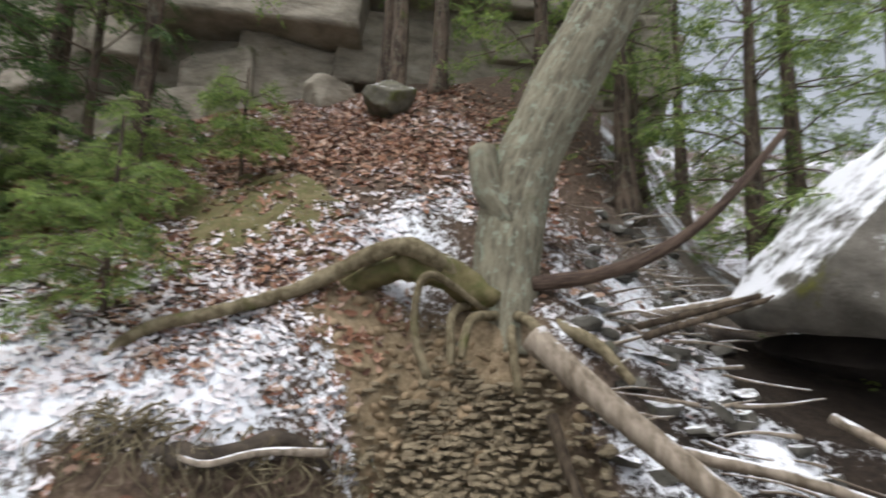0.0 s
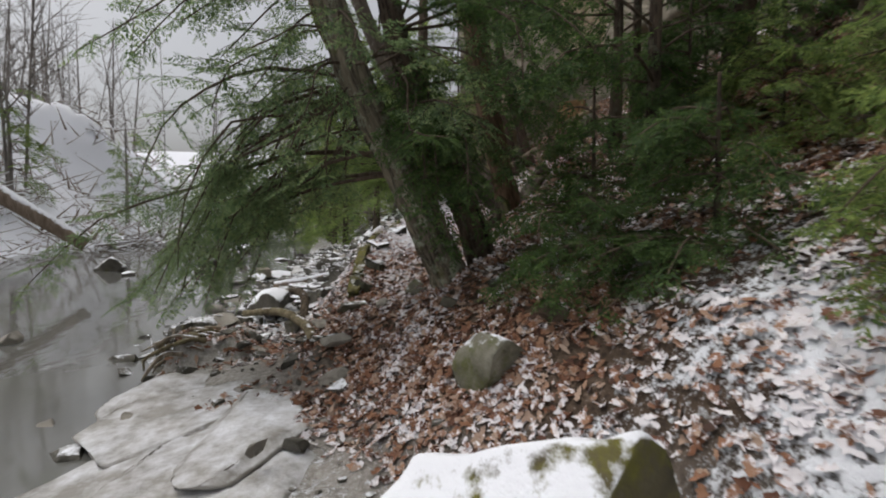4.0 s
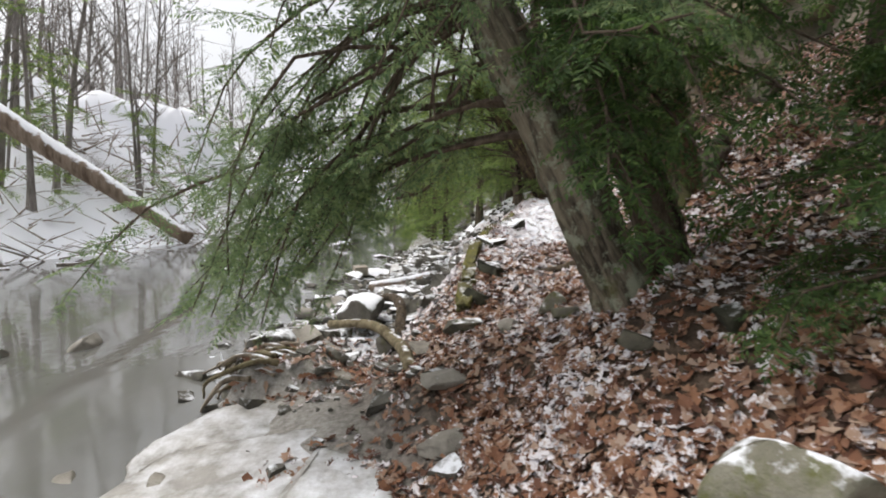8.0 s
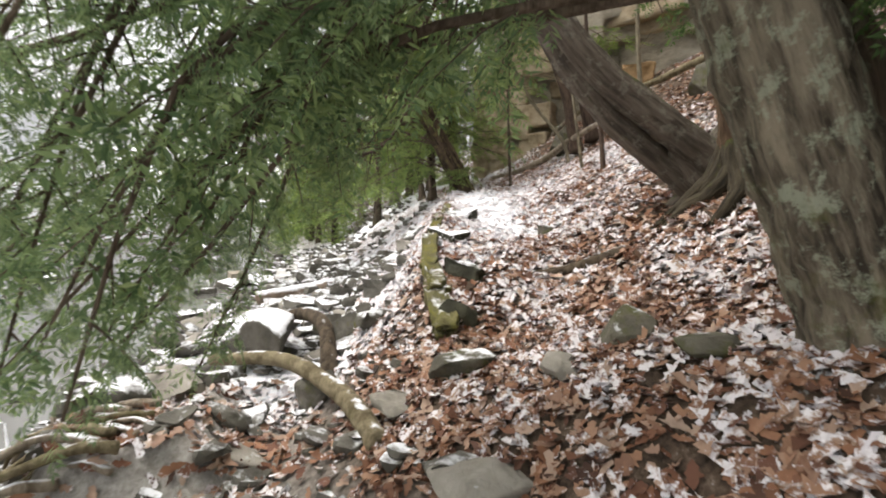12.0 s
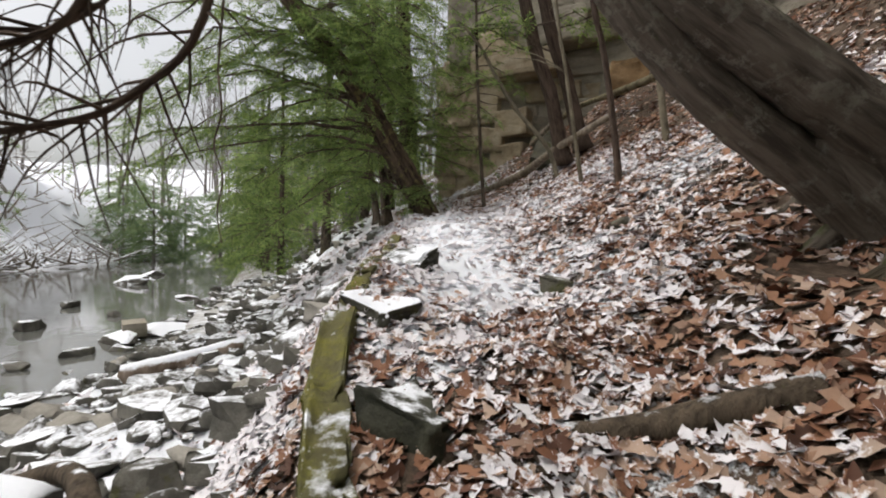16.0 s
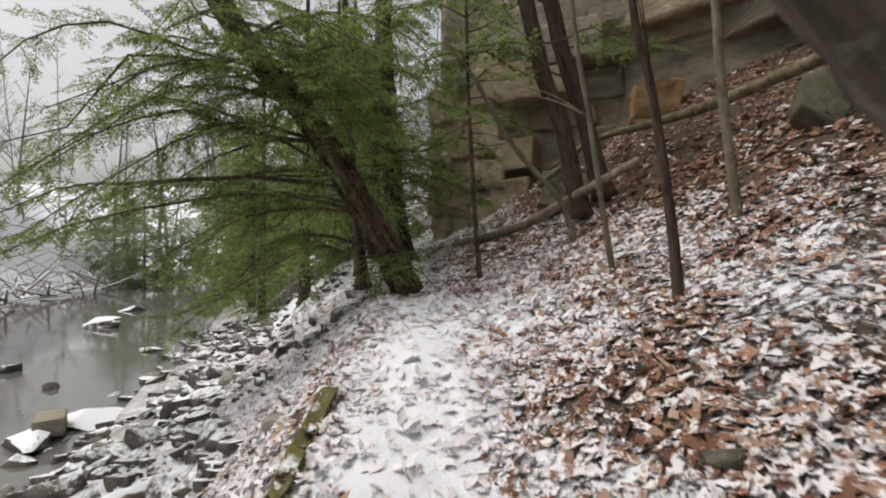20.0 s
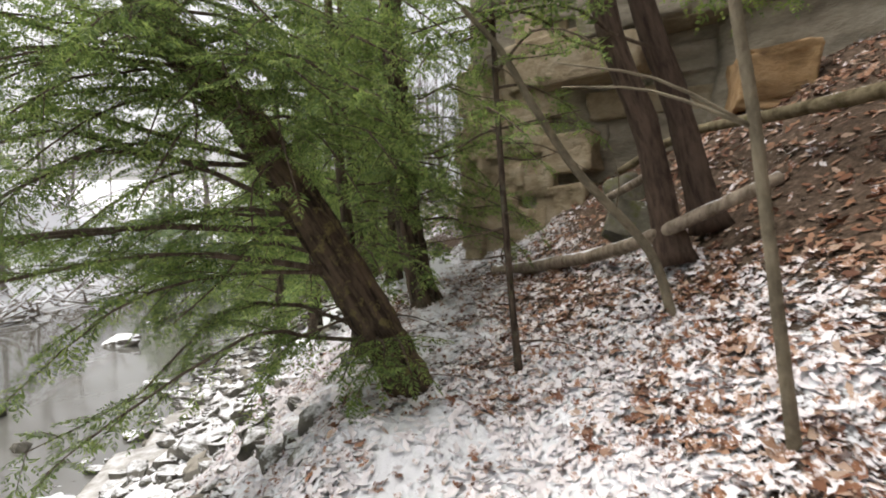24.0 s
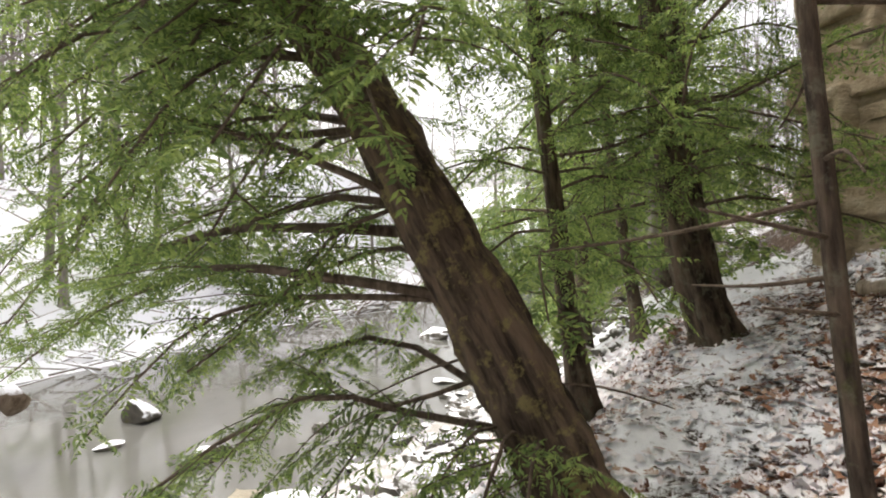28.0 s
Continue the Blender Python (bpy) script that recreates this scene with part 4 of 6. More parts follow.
for pts, r in (
    ([(-6.13, 4.3, 3.3), (-7.2, 4.2, 2.95), (-8.3, 3.95, 2.48), (-8.3, 3.78, 2.2), (-8.25, 3.58, 2.1), (-8.2, 3.2, 2.02)], 0.016),
    ([(-6.13, 4.25, 3.4), (-7.3, 4.05, 3.0), (-8.2, 3.75, 2.45), (-8.25, 3.5, 2.24), (-8.3, 3.0, 2.08)], 0.017),
    ([(-6.13, 4.2, 3.5), (-7.4, 3.9, 3.1), (-8.6, 3.7, 2.75), (-8.9, 3.3, 2.5), (-8.9, 2.6, 2.3)], 0.015),
):
    bough = part("bough", limb_mesh("bough", pts, r, 0.005, M_DARKBARK, sides=8, rough=0.12, rng=brng, steps=6), tree_a, "bare dark bough hanging over the path edge")
    line = curve(pts, 8)
    for k in range(34):
        p = line[int(brng.uniform(0.42, 0.98) * (len(line) - 1))]
        e = p + np.array([brng.uniform(-0.45, 0.2), brng.uniform(-0.5, 0.1), brng.uniform(-0.3, 0.05)])
        tw_mesh = limb_mesh("side_twig", [p, (p + e) / 2 + brng.normal(size=3) * 0.03 + (0, 0, 0.03), e], 0.005, 0.0015, M_DARKBARK, sides=4, steps=3)
        ob = new("side_twig", tw_mesh)
        ob.parent = bough
twin = [[(-8.25, 7.3, 1.2), (-8.4, 7.02, 1.75), (-8.58, 6.7, 2.2), (-8.77, 6.2, 2.62), (-8.94, 5.7, 3.04), (-9.07, 5.2, 3.62), (-9.3, 4.5, 4.6), (-9.5, 3.8, 6.6), (-9.7, 3.4, 9)],
        [(-8.5, 7.2, 1.1), (-8.665, 6.875, 1.65), (-8.81, 6.44, 2.15), (-8.98, 5.965, 2.568), (-9.105, 5.54, 3.045), (-9.215, 5.09, 3.735), (-9.43, 4.43, 4.88), (-9.7, 3.7, 6.6), (-9.9, 3.3, 9)]]
tw = thing("leaning_tree", "twin-stemmed tree bending low over the path with mossy roots", "tree", at=(-8.8, 6.8, 1.8))
trng = np.random.default_rng(3)
for pts, r in zip(twin, (0.172, 0.125)):
    part("stem", limb_mesh("stem", pts, r, 0.1, M_LEANBARK, sides=44, rough=0.06, flare=0.7, rng=trng, steps=16, ridge=0.1), tw)
part("root_mass", limb_mesh("root_mass", [(-8.4, 7.1, 1.0), (-8.5, 6.95, 1.5), (-8.66, 6.72, 2.0), (-8.85, 6.4, 2.4)], 0.3, 0.16, M_LEANBARK, sides=28, rough=0.14, rng=trng, steps=8), tw)
for a, ln in ((200, 0.75), (228, 0.85), (252, 0.9), (175, 0.7), (280, 0.9), (300, 0.7)):
    c, s = math.cos(radians(a)), math.sin(radians(a))
    p = [(-8.65 + c * k * ln, 7.05 + s * k * ln, max(ground_z(-8.65 + c * k * ln, 7.05 + s * k * ln) + (0.22, 0.1, 0.0, -0.1)[j], 0)) for j, k in enumerate((0.15, 0.4, 0.75, 1.05))]
    part("root", limb_mesh("root", p, 0.09, 0.03, M_LEANBARK, sides=10, rough=0.12, rng=trng, steps=6), tw)

hemlock("leaning hemlock beside the path with a lichened upper trunk", [(-15.15, 6.1, 2.0), (-15.2, 5.7, 2.75), (-15.25, 5.27, 3.5), (-15.3, 4.68, 4.45), (-15.38, 3.95, 5.3), (-15.45, 3.4, 6.2), (-15.6, 2.7, 7.6), (-15.7, 2.2, 10)], 0.2, 0.11,
    [((-14.6, 1.9, 2.9), 4.2), ((-14.7, 2.7, 3.4), 4.5), ((-14.6, 2.1, 4.2), 5.0), ((-14.6, 3.2, 2.5), 3.8), ((-14.3, 3.5, 4.0), 4.8), ((-14.4, 4.2, 4.2), 4.9), ((-15.6, 2.8, 2.6), 4.0),
     ((-16.4, 3.4, 3.0), 4.0), ((-16.8, 4.4, 3.6), 4.4), ((-14.0, 4.9, 4.6), 5.2), ((-13.8, 4.2, 4.7), 5.2), ((-14.2, 5.9, 4.7), 5.1), ((-14.6, 6.3, 5.0), 5.4), ((-13.9, 5.3, 4.9), 5.4), ((-16.6, 2.2, 3.4), 4.6), ((-15.8, 1.4, 3.7), 5.0), ((-15.4, 0.9, 4.4), 5.6), ((-14.8, 1.6, 3.4), 4.8), ((-14.3, 3.1, 4.3), 5.0),
     ((-14.7, 5.4, 2.5), 2.8), ((-16.2, 5.0, 3.0), 3.6), ((-15.3, 1.8, 2.9), 4.4), ((-14.2, 4.6, 4.9), 5.4), ((-16.2, 5.3, 4.9), 5.4), ((-16.6, 4.7, 4.5), 5.2), ((-16.0, 5.9, 5.0), 5.5), ((-16.7, 5.4, 5.2), 5.6), ((-15.9, 5.6, 4.4), 4.8),
     ((-14.1, 4.6, 4.15), 4.8), ((-14.0, 5.2, 3.85), 4.6), ((-14.1, 5.8, 4.0), 4.5), ((-14.2, 4.9, 3.6), 4.3), ((-14.1, 3.9, 4.6), 5.2), ((-14.2, 3.2, 4.7), 5.3), ((-14.3, 4.4, 4.4), 5.0), ((-14.0, 5.4, 4.4), 5.0), ((-14.3, 5.6, 3.8), 4.3), ((-14.2, 4.2, 3.75), 4.6), ((-14.5, 4.3, 3.0), 3.8), ((-14.0, 4.3, 4.7), 5.3), ((-14.1, 3.6, 4.3), 5.1), ((-14.0, 4.9, 4.3), 5.0), ((-13.9, 5.7, 4.4), 4.9), ((-14.3, 2.8, 4.3), 5.2), ((-14.0, 3.4, 4.9), 5.5), ((-13.9, 5.1, 4.8), 5.3),
     ((-15.8, 0.4, 2.8), 4.2), ((-15.9, 0.2, 3.9), 4.8), ((-16.2, 0.8, 3.4), 4.4), ((-14.9, 1.2, 2.5), 4.0), ((-14.5, 5.7, 2.55), 2.75), ((-14.6, 5.5, 2.4), 2.6), ((-14.45, 5.9, 2.6), 2.7), ((-14.8, 3.3, 1.9), 3.3), ((-14.9, 4.6, 2.2), 3.0), ((-15.2, 2.9, 1.9), 3.4)],
    12, sec=0.66, gap=0.11, frond=0.17, steep=0.75, wild=(14, 5.4, 8.5, 2.2, 250, 180), dead=14, bark=bark_material("mustard_lichened_bark", (0.025, 0.018, 0.013), (0.16, 0.115, 0.08), moss=0.36, scale=17, lichen=(0.2, 0.17, 0.07), stem=True))
hemlock("straight dark hemlock trunk beside the path near the cliff corner", [(-18.15, 6.4, 2.45), (-18.12, 6.15, 3.6), (-18.1, 6.0, 5.2), (-18.1, 5.9, 7), (-18.1, 5.8, 11)], 0.2, 0.13,
    [((-17.2, 5.2, 3.6), 4.4), ((-17.0, 6.0, 4.2), 4.8), ((-17.4, 4.6, 4.2), 5.0), ((-18.4, 4.6, 3.9), 4.6), ((-17.4, 6.6, 4.0), 4.6), ((-17.2, 5.6, 4.7), 5.2)], 13, wild=(48, 3.7, 7.5, 2.4, 330, 180), gap=0.1, frond=0.19, dead=8)
hemlock("slender hemlock on the bank above the creek", [(-16.85, 5.5, 2.2), (-16.85, 5.35, 3.6), (-16.9, 5.2, 5.2), (-16.9, 5.1, 8)], 0.085, 0.04, [((-16.3, 4.3, 3.0), 3.6), ((-16.2, 4.6, 3.8), 4.2), ((-17.4, 4.3, 3.4), 3.8)], 14, wild=(26, 3.3, 6.5, 1.5, 300, 180), gap=0.1, frond=0.19, dead=6)
hemlock("slender forked hemlock above the rocky shore", [(-19.3, 5.6, 2.3), (-19.4, 5.4, 3.6), (-19.5, 5.2, 5.5), (-19.5, 5.1, 8)], 0.08, 0.04, [], 15, lod="far", wild=(26, 3.4, 7.5, 1.8, 250, 180), gap=0.15, frond=0.25, dead=4)
hemlock("young hemlock beside the path with dead lower twigs", [(-14.85, 6.83, 2.15), (-14.84, 6.74, 3.1), (-14.85, 6.66, 4.2), (-14.85, 6.6, 5.4), (-14.9, 6.55, 7.5)], 0.032, 0.018, [((-15.5, 6.3, 4.1), 4.4)], 16, wild=(20, 4.4, 7, 1.0, 220, 180), gap=0.09, frond=0.14, dead=22, flare=0.4, sec=0.35)
for pts, r, m, lab, sd in (
    ([(-12.8, 7.45, 2.4), (-12.66, 7.22, 3.2), (-12.55, 7.02, 3.95), (-12.5, 6.85, 4.7), (-12.45, 6.65, 6.4), (-12.4, 6.5, 8)], 0.027, M_SMOOTH, "pale slender beech sapling rising from leaf litter", 21),
    ([(-11.6, 7.18, 2.3), (-11.6, 7.08, 3.1), (-11.6, 6.93, 3.9), (-11.6, 6.78, 4.5), (-11.6, 6.6, 6.5), (-11.6, 6.5, 8)], 0.036, M_DARKBARK, "dark slender sapling rising from leaf litter", 22),
    ([(-12.16, 8.19, 2.8), (-12.16, 8.05, 3.6), (-12.16, 7.93, 4.5), (-12.16, 7.85, 5.5), (-12.2, 7.7, 8)], 0.045, M_SMOOTH, "pale straight sapling on the leafy slope", 23),
):
    t = thing("sapling", lab, "tree", "saplings along the path", at=pts[0])
    part("stem", limb_mesh("stem", pts, r, r * 0.5, m, sides=10, rough=0.05, flare=0.6, rng=np.random.default_rng(sd), steps=8), t)
    for k in range(4):
        rr = np.random.default_rng(sd * 10 + k)
        b = np.array(pts[2 + k % 3])
        a = rr.uniform(0, 6.28)
        e = b + np.array([math.cos(a) * 0.7, math.sin(a) * 0.7, 0.25])
        part("twig", limb_mesh("twig", [b, (b + e) / 2 + (0, 0, 0.06), e], 0.009, 0.003, m, sides=4, steps=3), t)
bent = thing("bent_sapling", "thin sapling bowed over in an arch toward the path", "tree", at=(-14.55, 7.95, 2.9))
part("stem", limb_mesh("stem", [(-14.5, 7.95, 2.85), (-14.55, 7.75, 3.45), (-14.6, 7.2, 4.05), (-14.6, 6.85, 4.55), (-14.6, 6.6, 4.95), (-14.5, 6.3, 5.2)], 0.04, 0.02, M_SMOOTH, sides=8, rough=0.06, rng=np.random.default_rng(1), steps=6), bent)
for a, b in (((-14.58, 7.5, 3.75), (-14.2, 7.3, 4.1)), ((-14.6, 7.0, 4.35), (-14.95, 6.8, 4.7)), ((-14.6, 6.75, 4.7), (-14.3, 6.4, 4.75))):
    part("twig", limb_mesh("twig", [a, tuple((p + q) / 2 + 0.02 for p, q in zip(a, b)), b], 0.008, 0.003, M_SMOOTH, sides=4, steps=3), bent)
for pts, r in (([(-15.15, 8.35, 3.3), (-15.2, 8.1, 4.5), (-15.2, 7.75, 5.4), (-15.2, 7.4, 7), (-15.2, 7.1, 10)], 0.125), ([(-15.3, 8.8, 3.6), (-15.3, 8.45, 4.8), (-15.25, 8.05, 5.8), (-15.3, 7.7, 7.5), (-15.3, 7.5, 10)], 0.13)):
    hemlock("dark leaning hemlock trunk above the fallen log", pts, r, 0.1, [], 31, lod="far", bark=M_DARKBARK, wild=(10, 5.2, 9.5, 2.4, 230, 170), frond=0.26, gap=0.16, group="pair of dark trunks")
hemlock("slim dark trunk high on the leafy slope", [(-4.9, 8.8, 3.1), (-4.95, 8.85, 5.0), (-5.0, 8.9, 7), (-5.0, 9.0, 10)], 0.13, 0.09, [], 32, lod="far", wild=(8, 5.6, 9, 1.8, 240, 180), frond=0.24, gap=0.16)
for p, sd in (((-2.9, 12.2), 33), ((-2.2, 12.5), 34), ((-3.3, 12.6), 35), ((-7.3, 9.2), 36)):
    z = ground_z(*p)
    hemlock("dark hemlock trunk below the cliff", [(*p, z - 0.2), (p[0] + 0.05, p[1], z + 2), (p[0] - 0.1, p[1] - 0.1, z + 5), (p[0] - 0.1, p[1] - 0.2, z + 8)], 0.16, 0.1, [], sd, lod="far", wild=(8, z + 2.2, z + 7, 1.7, 250, 180), frond=0.26, gap=0.17, group="trunks below the cliff")
M_DAMPROOT = bark_material("damp_mossy_root", (0.02, 0.016, 0.011), (0.085, 0.07, 0.045), moss=0.45, scale=24, stem=True)
rooty = hemlock("brown hemlock trunk standing on mossy spreading roots", [(-7.88, 6.38, 1.6), (-7.88, 6.3, 2.2), (-7.85, 6.1, 3.0), (-7.85, 5.75, 4.5), (-7.9, 5.4, 8)], 0.18, 0.12, [((-6.9, 6.9, 3.0), 3.8), ((-6.8, 6.4, 3.6), 4.4), ((-7.0, 7.3, 3.8), 4.4)], 37, mat=M_NEEDLESHADE, bark=bark_material("brown_bark", (0.07, 0.045, 0.028), (0.2, 0.135, 0.085), moss=0.33, stem=True), wild=(12, 4.2, 7.5, 1.9, 300, 170))
for a, ln in ((178, 0.5), (205, 0.6), (226, 0.55), (248, 0.65), (270, 0.6), (300, 0.65), (150, 0.5), (325, 0.6)):
    c, s = math.cos(radians(a)), math.sin(radians(a))
    p = [(-7.88 + c * k * ln - s * 0.08 * math.sin(5 * k + a), 6.33 + s * k * ln + c * 0.08 * math.sin(5 * k + a), ground_z(-7.88 + c * k * ln, 6.33 + s * k * ln) + (0.45, 0.2, 0.07, 0.02, -0.08)[j]) for j, k in enumerate((0.12, 0.3, 0.55, 0.8, 1.1))]
    part("root", limb_mesh("root", p, 0.1, 0.03, M_DAMPROOT, sides=10, rough=0.2, rng=trng, steps=6), rooty)
hemlock("second dark trunk of the leaning hemlock by the path", [(-6.4, 5.75, 1.2), (-6.4, 5.5, 2.0), (-6.4, 5.1, 2.9), (-6.45, 4.6, 4.2), (-6.6, 4.0, 8)], 0.17, 0.11, [((-5.2, 5.0, 2.3), 3.1), ((-5.0, 5.4, 2.0), 2.9), ((-5.3, 6.2, 2.6), 3.4), ((-4.6, 5.0, 2.6), 3.6), ((-4.5, 5.5, 3.0), 3.9), ((-4.7, 6.1, 3.3), 4.0), ((-5.4, 6.8, 3.2), 3.9), ((-5.2, 4.7, 2.7), 3.4), ((-5.0, 4.85, 2.1), 2.9), ((-5.1, 5.1, 1.85), 2.7), ((-5.2, 4.9, 2.35), 3.0), ((-5.4, 5.2, 1.75), 2.6), ((-4.9, 5.2, 2.3), 3.1), ((-5.0, 5.6, 2.4), 3.1)], 38, mat=M_NEEDLESHADE, wild=(16, 3.9, 7, 2.0, 330, 110), gap=0.08, frond=0.18)
# low young hemlocks on the slope
for p, tips, sd in (
    ((-2.75, 7.0), ((-2.3, 6.6, 1.95), (-3.1, 6.5, 2.0), (-2.9, 7.3, 2.2), (-2.2, 7.1, 2.2), (-3.3, 7.1, 2.3), (-2.7, 6.4, 1.75)), 41),
    ((-4.95, 7.9), ((-4.2, 7.6, 2.75), (-4.5, 7.2, 2.6), (-5.4, 7.3, 2.7), (-4.4, 8.3, 3.0), (-5.7, 7.9, 3.0)), 42),
    ((-4.1, 6.75), ((-3.6, 6.1, 1.75), (-4.4, 5.7, 1.5), (-3.9, 5.9, 1.5), (-4.1, 5.6, 1.6), (-4.9, 6.2, 1.7), (-3.4, 6.6, 1.9), (-4.2, 5.5, 1.75), (-4.7, 5.8, 2.0)), 43),
    ((-5.0, 6.3), ((-4.3, 5.6, 1.85), (-4.7, 5.4, 1.5), (-5.3, 5.7, 1.65), (-4.2, 6.0, 2.1)), 44),
    ((-3.4, 9.0), ((-3.0, 8.4, 3.6), (-3.9, 8.6, 3.7), (-2.8, 9.0, 3.9)), 45),
    ((-5.8, 7.6), ((-5.2, 7.0, 2.6), (-6.0, 6.9, 2.7), (-5.0, 7.5, 3.0), (-6.4, 7.4, 2.9), (-5.3, 7.0, 3.2)), 46),
    ((-3.9, 8.1), ((-3.4, 7.5, 2.8), (-4.3, 7.5, 2.7), (-3.2, 8.1, 3.1), (-3.7, 7.3, 3.2)), 47),
    ((-6.6, 8.3), ((-6.0, 7.7, 3.3), (-6.9, 7.6, 3.2), (-5.8, 8.3, 3.6)), 48),
):
    z = ground_z(*p)
    top = max(q[2] for q in tips) + 0.5
    hemlock("low young hemlock spreading feathery sprays over the leaves", [(*p, z - 0.08), (p[0], p[1] - 0.03, (z + top) / 2), (p[0] + 0.03, p[1] - 0.08, top + 0.5)], 0.028, 0.012, [(q, q[2] + 0.12) for q in tips], sd, name="young_hemlock", gap=0.05, frond=0.16, sec=0.46, flare=0.2, wild=(9 if sd == 41 else 14, z + 0.3, top + 0.3, 0.8, 265, 130), mat=M_NEEDLE if sd in (41, 42, 45, 47) else M_NEEDLESHADE, group="young hemlocks on the slope")
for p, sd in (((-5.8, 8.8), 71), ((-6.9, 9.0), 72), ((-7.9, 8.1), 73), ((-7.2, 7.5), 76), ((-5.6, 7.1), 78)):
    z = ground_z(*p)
    hemlock("dark hemlock on the leafy slope below the cliff", [(*p, z - 0.1), (p[0], p[1] - 0.05, z + 2.5), (p[0] + 0.05, p[1] - 0.1, z + 6)], 0.07, 0.03, [], sd, lod="far", wild=(26, z + 0.7, z + 5, 1.8, 300, 150), frond=0.24, gap=0.14, mat=M_NEEDLESHADE, group="trunks below the cliff")
# behind the side gully
for p, h, sd in (((2.6, 11.6), 5, 58), ((4.4, 11.2), 6, 59), ((1.0, 11.6), 6, 60), ((1.2, 13.0), 8, 51), ((3.4, 12.6), 9, 52), ((5.6, 14.5), 9, 53), ((2.4, 16.5), 10, 54), ((7.5, 12.0), 9, 55), ((4.6, 19.0), 11, 56), ((-0.2, 12.0), 8, 57)):
    z = ground_z(*p)
    hemlock("hemlock with green boughs beyond the side gully", [(*p, z - 0.2), (p[0], p[1], z + h * 0.4), (p[0] + 0.1, p[1] - 0.1, z + h)], 0.15, 0.05, [], sd, lod="far", wild=(30, z + 0.5, z + h * 0.95, 2.3, 0, 180), frond=0.27, gap=0.16, group="hemlocks beyond the gully")


# ---- the cut bank with the leaning grey tree ----
grng = np.random.default_rng(61)
gt = thing("leaning_grey_tree", "leaning grey-green tree with lichened bark and a broken stub", "tree", at=(-0.2, 8.9, 1.8))
part("trunk", limb_mesh("trunk", [(-0.22, 8.9, 1.6), (-0.17, 8.9, 2.35), (-0.03, 8.9, 3.2), (0.32, 8.9, 4.0), (0.82, 8.9, 4.9), (1.4, 9.0, 6.2), (1.8, 9.1, 8)], 0.32, 0.3, M_BARKGREY, sides=20, rough=0.06, flare=0.35, rng=grng, steps=10), gt)
part("stub", limb_mesh("stub", [(-0.1, 8.75, 2.75), (-0.3, 8.65, 3.1), (-0.34, 8.6, 3.45)], 0.15, 0.13, M_BARKGREY, sides=12, rough=0.08, rng=grng, steps=5), gt, "broken branch stub with pale top")
for pts, r in (
    ([(-0.35, 8.75, 2.05), (-0.75, 8.2, 2.42), (-1.05, 8.1, 2.42), (-1.45, 8.0, 2.22), (-1.75, 7.75, 2.02), (-2.0, 7.3, 1.85), (-2.35, 6.95, 1.68), (-2.5, 6.7, 1.35)], 0.095),
    ([(-0.3, 8.6, 1.95), (-0.62, 8.05, 2.2), (-0.72, 8.0, 1.8), (-0.6, 8.0, 1.4)], 0.032),
    ([(-0.2, 8.6, 1.9), (-0.32, 8.25, 1.85), (-0.36, 8.1, 1.55)], 0.045),
    ([(0.0, 8.6, 1.9), (0.2, 8.2, 1.8), (0.35, 8.0, 1.55)], 0.05), ([(-0.4, 8.7, 2.0), (-0.5, 8.3, 1.9), (-0.45, 8.15, 1.5)], 0.04), ([(-0.05, 8.6, 1.8), (0.0, 8.3, 1.7), (0.08, 8.15, 1.3)], 0.035),
    ([(0.1, 8.8, 1.9), (0.6, 8.6, 1.7), (0.9, 8.5, 1.4)], 0.08),
    ([(-1.6, 8.15, 2.2), (-1.85, 8.25, 2.25), (-2.1, 8.2, 2.15)], 0.06),
):
    part("root", limb_mesh("root", pts, r, 0.035, M_ROOT, sides=12, rough=0.1, rng=grng, steps=7), gt)
part("root_soil", limb_mesh("root_soil", [(-0.25, 8.7, 2.05), (-0.7, 8.4, 2.28), (-1.05, 8.3, 2.3), (-1.5, 8.25, 2.12)], 0.17, 0.12, M_MOSSEARTH, sides=18, rough=0.3, rng=grng, steps=8), gt, "overhanging mossy soil under the root")
hemlock("curved limb of a small tree reaching over the gully", [(0.1, 8.8, 2.2), (0.55, 8.8, 2.25), (1.0, 8.8, 2.38), (1.4, 8.8, 2.62), (1.75, 8.85, 2.95), (2.2, 9.0, 3.5)], 0.075, 0.03, [], 62, flare=0.0, bark=M_DARKBARK, name="bent_limb_tree")

bank = thing("shale_bank", "crumbling cut bank of thin shale layers under the leaning tree", "bank", kind="structure")
clods = []
for k in range(260):
    x, y = -0.5 + 0.5 * grng.normal(), grng.uniform(7.75, 8.5)
    v, f = rock_geo(np.array([1, 0.8, 0.6]) * grng.uniform(0.02, 0.085), grng, 2, 6, 0.1, turn=(grng.uniform(-40, 40), grng.uniform(-40, 40), grng.uniform(0, 360)))
    clods.append((v + (x, y, ground_z(x, y)), f))
v, f = joined(clods)
tagged(part("clay_clods", mesh_of("clay_clods", v, f, M_CLAY), bank), kind="stuff")
SLABS = [rock_geo((1, 1, 1), np.random.default_rng(70 + k), 1, 6, 0.05, slab=True) for k in range(8)]
shale_rest, shale_meshes = [], [mesh_of("slab", v, f, M_SHALE, smooth=False) for v, f in SLABS]
